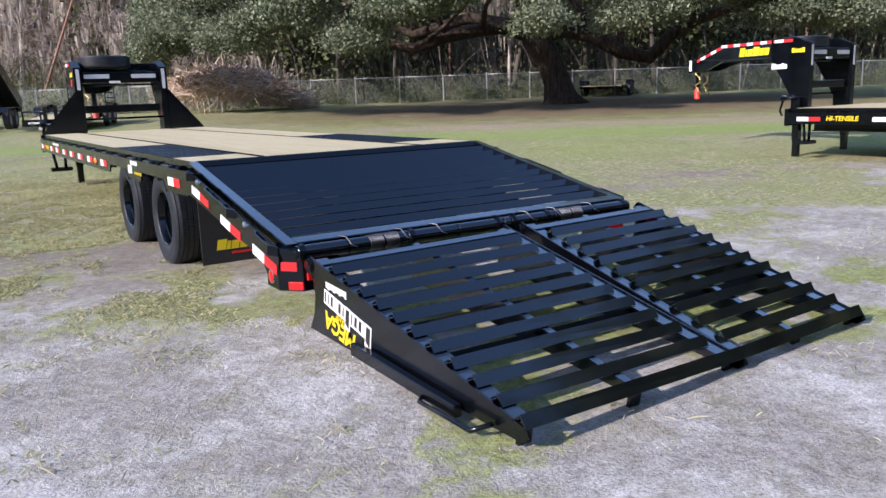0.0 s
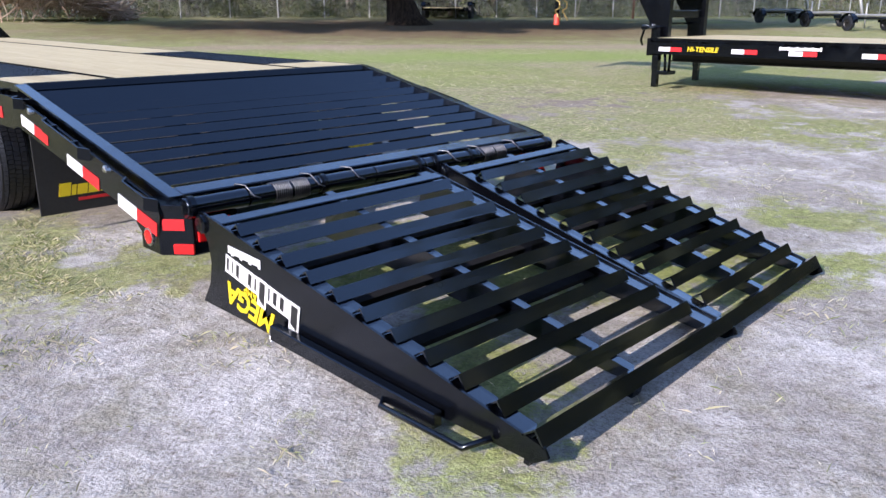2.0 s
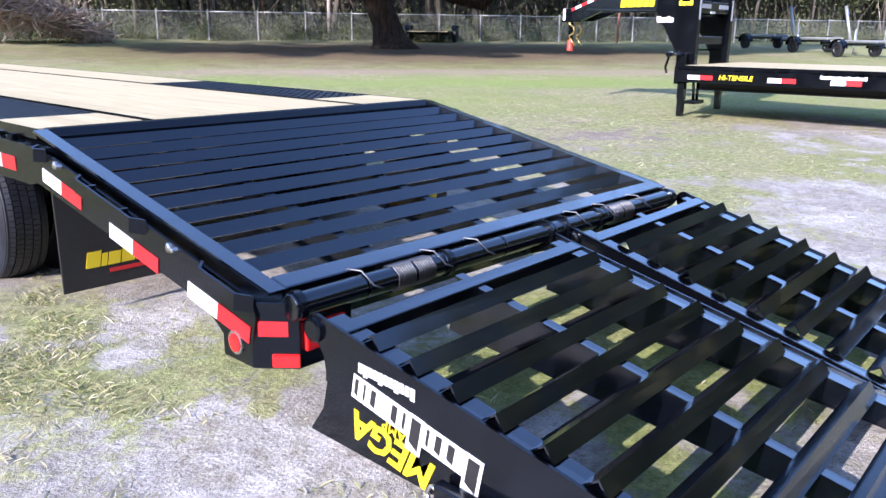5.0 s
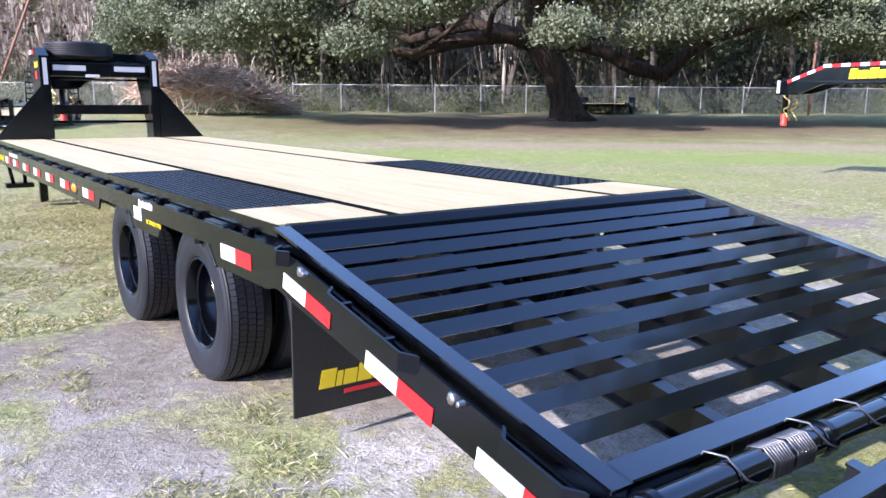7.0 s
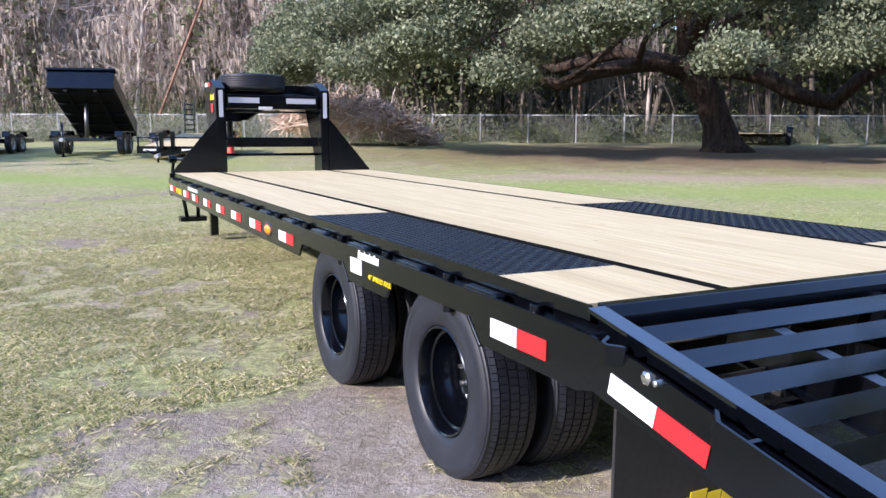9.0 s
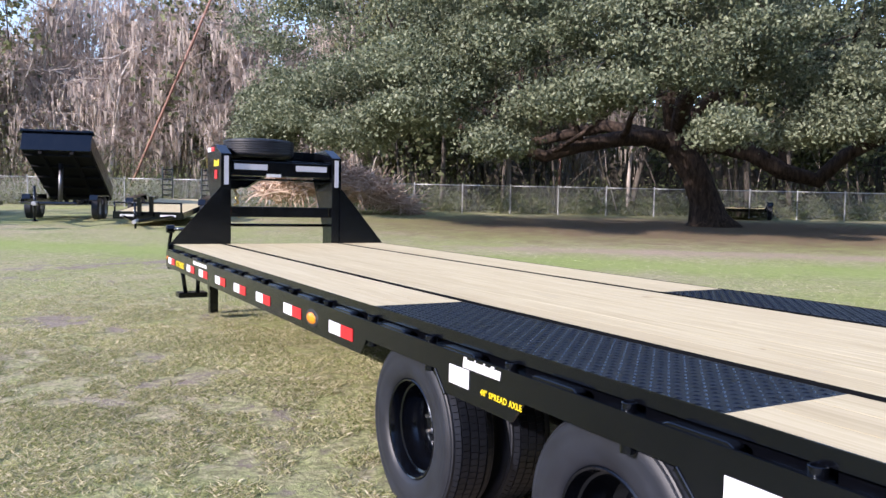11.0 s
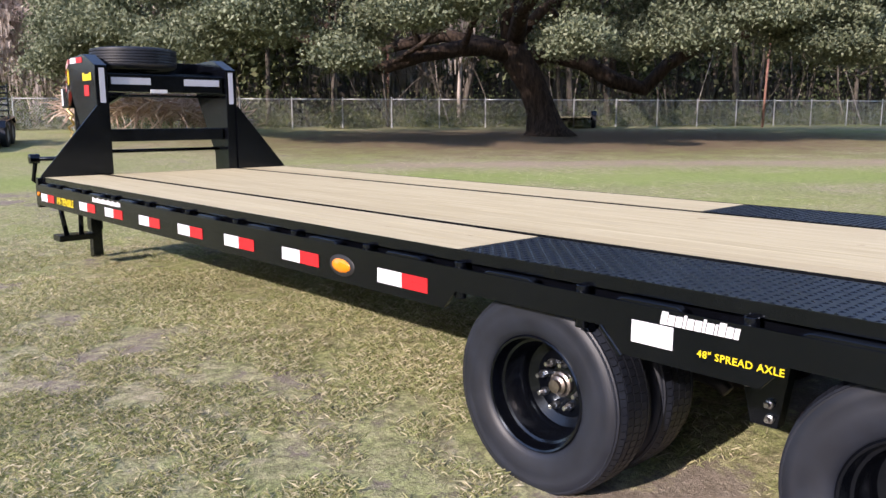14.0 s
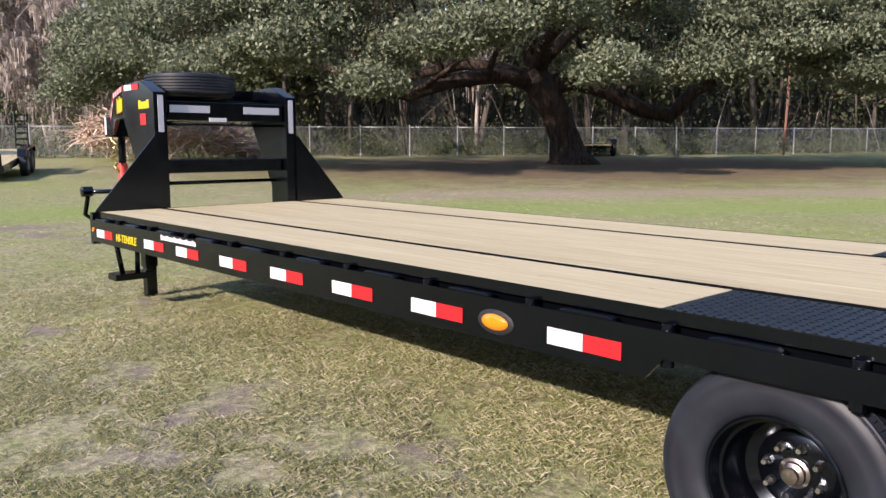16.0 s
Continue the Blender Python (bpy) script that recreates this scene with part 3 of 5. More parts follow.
    prof = [(zc - w, R0 * 0.58), (zc - w * 1.08, R0 * 0.75), (zc - w, R0 * 0.90), (zc - w * 0.78, R0 * 0.98)]
    for g in range(6):
        h = -0.66 + 0.264 * g
        prof += [(zc + w * h, R0), (zc + w * (h + 0.16), R0), (zc + w * (h + 0.18), R0 - 0.010), (zc + w * (h + 0.244), R0 - 0.010)]
    prof += [(zc + w * 0.78, R0 * 0.98), (zc + w, R0 * 0.90), (zc + w * 1.08, R0 * 0.75), (zc + w, R0 * 0.58)]
    lathe(bm, prof, "z", (-0.165, y0 + 0.43, 0), 56, True)
    part("spare_tyre", bm, RUBBER, T, "black spare tyre lying on the neck")
    bm = lathe(B(), [(zc - 0.08, R0 * 0.2), (zc - 0.05, R0 * 0.45), (zc - 0.09, R0 * 0.60), (zc + 0.09, R0 * 0.60), (zc + 0.09, R0 * 0.56), (zc - 0.03, R0 * 0.5), (zc - 0.04, R0 * 0.2)], "z", (-0.165, y0 + 0.43, 0), 32, True)
    part("spare_rim", bm, BLACK, T)
    bm = B()
    box(bm, -0.6, 0.6, y0 + 0.30, y0 + 0.40, 1.72, 1.80, 0.004)
    box(bm, -0.6, 0.6, y0 + 0.62, y0 + 0.68, 1.64, 1.93, 0.004)
    part("spare_carrier", bm, BLACK, T)
    # coupler
    yc = y0 + 2.64
    bm = B()
    box(bm, -0.15, 0.15, y0 + 2.50, y0 + 2.74, 1.47, 1.70, 0.01)
    part("neck_nose", bm, BLACK, T)
    bm = B()
    lathe(bm, [(1.06, 0.042), (1.62, 0.042), (1.62, 0.075), (1.74, 0.075)], "z", (0, yc, 0), 20)
    cp = part("coupler", bm, BLACK, T, "black coupler tube with red socket")
    bm = B()
    lathe(bm, [(0.97, 0.03), (0.98, 0.055), (1.02, 0.058), (1.04, 0.05), (1.12, 0.056), (1.17, 0.046)], "z", (0, yc, 0), 20)
    part("coupler_socket", bm, RED_PAINT, cp)
    for sx in (-0.12, 0.12):
        pts = [(sx + 0.03 * math.sin(i * 2.1), yc - 0.1 + 0.05 * math.sin(i * 0.9), 1.52 - 0.035 * i) for i in range(14)]
        part("safety_chain", tube(B(), pts, 0.014, 6), CHAIN, cp)
    for sx in (-1, 1):
        tape(T, (sx * 0.1515, y0 + 2.72, 1.70), (0, -1, 0), 0.05, 0.2, (sx, 0, 0), (WHITE_TAPE,), ("white_tape",))
    # crank
    kx = 0.0 if main else 0.36
    bm = tube(B(), [(-0.85, y0 + 0.14, 0.98), (kx - 1.18, y0 + 0.34, 0.98), (kx - 1.18, y0 + 0.36, 0.95), (kx - 1.2, y0 + 0.40, 0.78), (kx - 1.1, y0 + 0.42, 0.70)], 0.02)
    part("crank_handle", bm, BLACK, T)
    bm = B()
    lathe(bm, [(kx - 1.24, 0.02), (kx - 1.235, 0.045), (kx - 1.15, 0.045), (kx - 1.145, 0.02)], "x", (0, y0 + 0.35, 0.98), 16)
    part("crank_grip", bm, BLACK, T)
    # step hung at the front corner
    for dx in (-0.02, 0.16):
        bm = tube(B(), [(-1.16 + dx, y0 - 0.22, 0.62), (-1.12 + dx * 0.7, y0 - 0.22, 0.32)], 0.022, 6)
        part("step_hanger", bm, BLACK, T)
    bm = B()
    box(bm, -1.22, -0.92, y0 - 0.30, y0 - 0.12, 0.27, 0.325, 0.006)
    part("step_tread", bm, BLACK, T)
    # front headboard channel
    bm = B()
    box(bm, -1.28, 1.28, y0 - 0.012, y0 + 0.05, 0.56, 0.825, 0.004)
    part("front_channel", bm, BLACK, T)


def deck_frame(T, y1, y0, arches=()):
    """Rails, beams and cross members from y1 (rear) to y0 (front)."""
    for s in (-1, 1):
        bm = B()
        prism(bm, [(s * 1.205, 0.735), (s * 1.245, 0.735), (s * 1.245, 0.743), (s * 1.213, 0.743), (s * 1.213, 0.800), (s * 1.245, 0.800), (s * 1.245, 0.808), (s * 1.205, 0.808)], "y", y1, y0)
        part("side_channel", bm, BLACK, T)
        bm = B()
        box(bm, min(s * 1.2365, s * 1.2455), max(s * 1.2365, s * 1.2455), y1, y0, 0.786, 0.8318)
        part("deck_edge", bm, BLACK, T)
        bm = B()
        low = [(y0, 0.590)]
        for c in sorted(arches, reverse=True):
            low += [(c + 0.43, 0.590), (c + 0.36, 0.672), (c - 0.36, 0.672), (c - 0.43, 0.590)]
        prism(bm, [(y1, 0.768), (y0, 0.768)] + low + [(y1, 0.590)], "x", s * 1.283, s * 1.297)
        part("rub_rail", bm, BLACK, T)
        bm = B()
        box(bm, s * 0.40, s * 0.54, y1 - 0.05, y0, 0.755, 0.77)
        box(bm, s * 0.40, s * 0.54, y1 - 0.05, y0, 0.44, 0.455)
        box(bm, s * 0.465, s * 0.475, y1 - 0.05, y0, 0.455, 0.755)
        part("main_beam", bm, DIRTY_BLACK, T)
        n = int((y0 - y1) / 0.61)
        for i in range(n):
            y = y1 + 0.25 + i * 0.61
            # pipe spool and stake pocket in the slot behind the rub rail
            bm = lathe(B(), [(0.64, 0.024), (0.788, 0.024), (0.790, 0.021), (0.788, 0.017), (0.70, 0.017)], "z", (s * 1.262, y, 0), 14)
            part("pipe_spool", bm, BLACK, T)
            bm = B()
            prism(bm, [(y + 0.21, 0.762), (y + 0.45, 0.762), (y + 0.45, 0.772), (y + 0.43, 0.781), (y + 0.23, 0.781), (y + 0.21, 0.772)], "x", s * 1.2465, s * 1.29, 0.003)
            part("stake_pocket", bm, BLACK, T)
    for i in range(int((y0 - y1) / 0.41)):
        y = y1 + 0.2 + i * 0.41
        bm = B()
        box(bm, -1.20, 1.20, y - 0.025, y + 0.025, 0.70, 0.765)
        part("cross_member", bm, DIRTY_BLACK, T)


def plank(T, x0, x1, y0, y1, z=DECK_Z):
    bm = B()
    box(bm, x0, x1, y0, y1, z - 0.04, z)
    return part("plank", bm, PINE, T)


def main_trailer():
    T = thing("flatbed_trailer", (0, 0, 0), "black gooseneck flatbed trailer with pine deck and lowered ramps", "trailer")
    Y0, PF, PR = 8.11, 2.74, 0.545
    deck_frame(T, 0.0, Y0, (2.325, 0.985))
    # deck boards run along the trailer in three bays
    gap = 0.0022
    def bay(a, b, ya, yb, n):
        w = (b - a) / n
        for i in range(n):
            plank(T, a + i * w + gap / 2, a + (i + 1) * w - gap / 2, ya, yb, DECK_Z)
    bay(-1.235, -0.722, PF + 0.003, Y0 - 0.05, 3)
    bay(-1.235, -0.722, 0.03, PR - 0.003, 3)
    bay(0.705, 1.235, PF + 0.003, Y0 - 0.05, 3)
    bay(0.705, 1.235, 0.03, PR - 0.003, 3)
    bay(-0.664, 0.648, 0.03, Y0 - 0.05, 8)
    # each slot's shade is carried by a flush matte black strip
    for x in (-0.692, 0.6775):
        bm = B()
        box(bm, x - 0.0285, x + 0.0265, 0.03, Y0 - 0.05, 0.765, DECK_Z + 0.001)
        part("deck_strip", bm, JOINT, T, "black strip between the boards, standing in for the shaded slot")
    # diamond plates over the wheels
    for s, a, b in ((-1, -1.245, -0.7215), (1, 0.705, 1.245)):
        bm = B()
        box(bm, a, b, PR, PF, 0.80, DECK_Z, 0.003)
        pl = part("tread_plate", bm, TREAD, T, "black diamond tread plate over the wheels")
        bm = B()
        nx, ny = int((b - a) / 0.036), int((PF - PR) / 0.036)
        for i in range(nx):
            for j in range(ny):
                c = Vector((a + 0.02 + i * 0.036, PR + 0.02 + j * 0.036, DECK_Z))
                d = Vector((1, 1, 0)).normalized() if (i + j) % 2 else Vector((1, -1, 0)).normalized()
                e = Vector((-d.y, d.x, 0))
                p = [bm.verts.new(c + q) for q in (d * 0.015, e * 0.0062, -d * 0.015, -e * 0.0062)]
                top = bm.verts.new(c + Vector((0, 0, 0.0042)))
                for q in range(4):
                    bm.faces.new((p[q], p[(q + 1) % 4], top))
        tagged(part("tread_relief", bm, BLACK, pl), kind="stuff")
    gooseneck_front(T, Y0, True)
    # tape along the side
    for s in (-1, 1):
        X = s * 1.297
        for y in (7.96, 7.0, 6.46, 5.83, 5.22, 4.61, 3.985, 3.185, 0.475):
            tape(T, (X, y, 0.700), (0, -1, 0), 0.335, 0.065, (s, 0, 0))
        bm = B()
        bmesh.ops.create_uvsphere(bm, u_segments=20, v_segments=10, radius=1)
        for v in bm.verts:
            v.co = Vector((X + v.co.x * 0.022, 3.46 + v.co.y * 0.078, 0.672 + v.co.z * 0.036))
        for f in bm.faces:
            f.smooth = True
        gm = B()
        bmesh.ops.create_uvsphere(gm, u_segments=20, v_segments=10, radius=1)
        for v in gm.verts:
            v.co = Vector((X + v.co.x * 0.010, 3.46 + v.co.y * 0.100, 0.672 + v.co.z * 0.052))
        part("grommet", gm, FLAP, T)
        part("side_marker_lamp", bm, AMBER, T, "oval amber side marker lamp")
        bm = lathe(B(), [(X - s * 0.004, 0.02), (X + s * 0.01, 0.018)], "x", (0, Y0 - 0.08, 0.69), 14)
        part("front_marker", bm, AMBER, T, "small amber marker lamp")
    bm = B()
    box(bm, -1.301, -1.298, 1.70, 1.852, 0.642, 0.716, 0.001)
    part("data_sticker", bm, WHITE_TAPE, T, "plain white data sticker")
    bars(T, "phone_lettering", WHITE, Matrix.Translation((-1.298, 1.618, 0.742)) @ FACE_LEFT, [0.023] * 3 + [0.010] + [0.023] * 2 + [0.010, 0.024, 0.009, 0.022, 0.022, 0.016], 0.042, 0.003, "white lettering bars", 0.25)
    words('48" SPREAD AXLE', Matrix.Translation((-1.2985, 1.482, 0.652)) @ FACE_LEFT, 0.0325, YELLOW, T, "axle_lettering", "yellow axle lettering", 0, 0.012, 1.08)
    words("HI-TENSILE", Matrix.Translation((-1.2985, 7.35, 0.662)) @ FACE_LEFT, 0.082, YELLOW, T, "steel_lettering", "yellow steel grade lettering", 0.15, 0.02)
    bars(T, "dealer_lettering", WHITE, Matrix.Translation((-1.298, 6.43, 0.741)) @ FACE_LEFT, [0.026] * 4 + [0.05] + [0.026] * 12, 0.036, 0.005, "white lettering bars")
    # wheels: two dual axles
    for yw in (2.325, 0.985):
        for s in (-1, 1):
            wheel(T, s * 1.125, yw, 0.318, s)
            wheel(T, s * 0.83, yw, 0.318, s, False)
            bm = lathe(B(), [(s * 0.72, 0.16), (s * 0.68, 0.17), (s * 0.60, 0.17)], "x", (0, yw, 0.318), 24)
            part("brake_drum", bm, DIRTY_BLACK, T)
            bm = B()
            pts = [(yw + 0.42 * math.cos(a), 0.36 + 0.06 * math.sin(a)) for a in (math.pi * k / 8 for k in range(9))]
            tube(bm, [(s * 0.50, yy, zz - 0.1) for yy, zz in pts], 0.03, 6)
            part("leaf_spring", bm, DIRTY_BLACK, T)
            # turned lip where the rail steps down behind the wheel
            bm = prism(B(), [(yw - 0.352, 0.676), (yw - 0.440, 0.586), (yw - 0.428, 0.576), (yw - 0.340, 0.664)], "x", min(s * 1.262, s * 1.302), max(s * 1.262, s * 1.302), 0.003)
            part("rail_lip", bm, BLACK, T)
        bm = tube(B(), [(-0.7, yw, 0.318), (0.7, yw, 0.318)], 0.06, 14)
        part("axle", bm, DIRTY_BLACK, T)
        bm = B()
        prism(bm, [(yw - 0.67 - 0.10, 0.60), (yw - 0.67 + 0.14, 0.60), (yw - 0.67 + 0.05, 0.25), (yw - 0.67 - 0.05, 0.25)], "x", -0.72, -0.66)
        part("spring_hanger", bm, BLACK, T)
        for dy, dz, rr in ((-0.02, 0.34, 0.018), (-0.025, 0.285, 0.018), (0.06, 0.40, 0.014)):
            bm = lathe(B(), [(-0.72, rr), (-0.737, rr), (-0.74, rr * 0.6), (-0.756, rr * 0.55)], "x", (0, yw - 0.67 + dy, dz), 6)
            part("hanger_bolt", bm, STEEL, T)
    # mud flaps
    for s in (-1, 1):
        bm = B()
        box(bm, min(s * 0.70, s * 1.27), max(s * 0.70, s * 1.27), -0.162, -0.150, 0.105, 0.62, 0.003)
        fl = part("mud_flap", bm, FLAP, T, "black rubber mud flap with yellow mark")
        m = Matrix.Translation((s * 0.985, -0.163, 0.24)) @ Matrix(((1, 0, 0, 0), (0, 0, -1, 0), (0, 1, 0, 0), (0, 0, 0, 1)))
        bars(fl, "flap_mark", YELLOW, m, [0.066, 0.026, 0.058, 0.066, 0.054, 0.058], 0.075, 0.006, "yellow block mark", 0.3)
        m = Matrix.Translation((s * 0.985 + 0.08, -0.163, 0.175)) @ Matrix(((1, 0, 0, 0), (0, 0, -1, 0), (0, 1, 0, 0), (0, 0, 0, 1)))
        bars(fl, "flap_stripe", RED_TAPE, m, [0.30], 0.018, 0.0, "thin red stripe")
    dovetail(T)
    return T


def dovetail(T):
    """The sloping tail with its slats, from the deck's end to the hinge."""
    ya, za, yb, zb = -0.03, 0.825, -1.745, 0.480
    d = Vector((0, yb - ya, zb - za))
    L = d.length
    d.normalize()
    n = Vector((0, -d.z, d.y))
    if n.z < 0:
        n = -n
    def P(s, h=0.0):
        return (ya + d.y * s + n.y * h, za + d.z * s + n.z * h)
    for s in (-1, 1):
        bm = B()
        rolled(bm, [(s * 1.20, 0.0), (s * 1.262, 0.0), (s * 1.262, -0.012), (s * 1.212, -0.012), (s * 1.212, -0.17), (s * 1.20, -0.17)], -0.02, L, P)
        part("tail_side_channel", bm, GLOSS, T)
        bm = B()
        prism(bm, [(0.0, 0.765), (-0.06, 0.765), P(0.25, -0.035), P(L - 0.04, -0.035), (-1.715, 0.40), (-1.69, 0.30), (-1.52, 0.30), P(L - 0.3, -0.17), P(0.1, -0.20), (0.0, 0.588)], "x", s * 1.283, s * 1.297)
        part("tail_rub_rail", bm, BLACK, T)
        for k, (s0, s1) in enumerate(((0.12, 0.20), (0.52, 1.05), (1.42, 1.72))):
            # a flat strap bent out from the rail, closed to pockets at its ends
            bm = B()
            cut = min(0.045, (s1 - s0) * 0.35)
            prism(bm, [(1.297, s0), (1.338, s0 + cut), (1.338, s1 - cut), (1.297, s1), (1.297, s1 - 0.014), (1.329, s1 - cut - 0.006), (1.329, s0 + cut + 0.006), (1.297, s0 + 0.014)], "z", -0.075, -0.018)
            for q in ((s0 + s1) / 2 - 0.13, (s0 + s1) / 2 + 0.13):
                if s1 - s0 > 0.4:
                    prism(bm, [(1.297, q - 0.006), (1.329, q - 0.006), (1.329, q + 0.006), (1.297, q + 0.006)], "z", -0.075, -0.018)
            for v in bm.verts:
                v.co = Vector((s * v.co.x, *P(v.co.y, v.co.z)))
            bmesh.ops.recalc_face_normals(bm, faces=bm.faces[:])
            part("tie_rail", bm, BLACK, T)
        for s0 in (0.30, 1.22):
            bm = lathe(B(), [(s * 1.29, 0.020), (s * 1.306, 0.019), (s * 1.311, 0.010)], "x", (0, *P(s0, -0.055)), 6)
            part("bolt_head", bm, STEEL, T)
            bm = lathe(B(), [(s * 1.29, 0.010), (s * 1.318, 0.009), (s * 1.320, 0.005)], "x", (0, *P(s0 + 0.045, -0.045)), 8)
            part("bolt_head", bm, STEEL, T)
        for y, z in ((-0.17, 0.685), (-0.765, 0.545), (-1.325, 0.435)):
            tape(T, (s * 1.297, y, z), (0, d.y, d.z), 0.37, 0.06, (s, 0, 0))
        # lamp box with a cut corner at the tail's end
        bm = B()
        prism(bm, [(s * 1.2965, -1.52), (s * 1.2965, -1.69), (s * 1.20, -1.80), (s * 0.98, -1.80), (s * 0.98, -1.70), (s * 1.20, -1.52)], "z", 0.222, 0.445, 0.004)
        part("lamp_box", bm, BLACK, T)
        fn = Vector((s * 0.11, -0.0965, 0)).normalized()
        tape(T, (s * 1.283, -1.705, 0.383), (-s * 0.0965, -0.11, 0), 0.095, 0.05, fn, (RED_TAPE,), ("red_tape",))
        bm = B()
        box(bm, -0.045, 0.045, -0.012, 0.012, 0.230, 0.275, 0.006)
        bmesh.ops.transform(bm, matrix=Matrix.Translation((s * 1.225, -1.768, 0)) @ Matrix.Rotation(s * math.atan2(0.11, 0.0965), 4, "Z"), verts=bm.verts)
        part("corner_lamp", bm, RED_LENS, T, "red corner lamp lens")
        bm = B()
        box(bm, min(s * 1.02, s * 1.18), max(s * 1.02, s * 1.18), -1.818, -1.80, 0.28, 0.375, 0.008)
        part("tail_lamp", bm, RED_LENS, T, "red tail lamp lens")
        bm = lathe(B(), [(s * 1.296, 0.040), (s * 1.303, 0.040), (s * 1.304, 0.034)], "x", (0, -1.60, 0.288), 20)
        part("side_lamp_ring", bm, STEEL, T)
        bm = lathe(B(), [(s * 1.300, 0.034), (s * 1.308, 0.030), (s * 1.312, 0.014)], "x", (0, -1.60, 0.288), 20)
        part("side_lamp", bm, RED_LENS, T, "round red side lamp")
    # head plate at the deck's end
    bm = B()
    prism(bm, [(0.028, 0.832), (-0.02, 0.832), (-0.05, 0.80), (-0.05, 0.70), (0.028, 0.70)], "x", -1.20, 1.20, 0.003)
    part("end_plate", bm, BLACK, T)
    # angle bars lying ridge upwards between the side channels
    for i in range(10):
        e = 0.129 + 0.1535 * i
        bm = B()
        prism(bm, [P(e, -0.002), P(e + 0.037, -0.039), P(e + 0.033, -0.043), P(e, -0.010), P(e - 0.033, -0.043), P(e - 0.037, -0.039)], "x", -1.20, 1.20)
        part("angle_bar", bm, GLOSS, T)
    for x in (-0.69, -0.05, 0.58):
        bm = B()
        w, t = 0.026, 0.005
        rolled(bm, [(x - w, -0.044), (x + w, -0.044), (x + w, -0.052), (x + t, -0.052), (x + t, -0.20), (x + w, -0.20), (x + w, -0.208), (x - w, -0.208), (x - w, -0.20), (x - t, -0.20), (x - t, -0.052), (x - w, -0.052)], 0.0, L - 0.08, P, (-0.208, -0.168))
        part("tail_beam", bm, BLACK, T)
    bm = B()
    prism(bm, [P(L - 0.085, 0.004), P(L, 0.004), P(L, -0.16), P(L - 0.085, -0.16)], "x", -1.20, 1.20, 0.004)
    part("tail_end_tube", bm, GLOSS, T)
    # hinge pipe in sections, with springs
    hy, hz = -1.795, 0.435
    cuts = [-1.23, -0.93, -0.55, -0.20, 0.14, 0.20, 0.55, 0.90, 1.23]
    for i, (a, b) in enumerate(zip(cuts, cuts[1:])):
        bm = lathe(B(), [(a + 0.004, 0.040), (a + 0.006, 0.042), (b - 0.006, 0.042), (b - 0.004, 0.040)], "x", (0, hy, hz), 18)
        part("hinge_pipe", bm, GLOSS, T)
    for x0 in (-0.80, -0.70, 0.60, 0.70):
        bm = tube(B(), [(x0 + k * 0.0016, hy + 0.047 * math.cos(k * 0.9), hz + 0.047 * math.sin(k * 0.9)) for k in range(56)], 0.0036, 6)
        part("coil_spring", bm, SPRING, T, "dull steel coil spring")
    for x0 in (-0.95, -0.60, -0.36, 0.32, 0.55, 0.86):
        bm = tube(B(), [(x0 - 0.01, hy + 0.06, hz + 0.03), (x0, hy + 0.05, hz + 0.056), (x0 + 0.02, hy, hz + 0.055), (x0 + 0.03, hy - 0.050, hz + 0.014), (x0 + 0.06, hy - 0.06, hz + 0.0)], 0.0034, 6)
        part("spring_arm", bm, SPRING, T)
    for x in (0.10, 0.225):
        bm = B()
        prism(bm, [(hy + 0.06, hz - 0.10), (hy + 0.06, hz + 0.03), (hy + 0.02, hz + 0.058), (hy - 0.02, hz + 0.058), (hy - 0.05, hz + 0.02), (hy - 0.05, hz - 0.06)], "x", x - 0.006, x + 0.006)
        part("hinge_bracket", bm, BLACK, T)
    for x in (-1.20, -0.52, 0.50, 1.18):
        bm = lathe(B(), [(x - 0.012, 0.050), (x + 0.012, 0.050)], "x", (0, hy, hz), 18)
        part("hinge_collar", bm, BLACK, T)
    ramp(T, -1.190, 0.125, True)
    ramp(T, 0.187, 1.270, False)


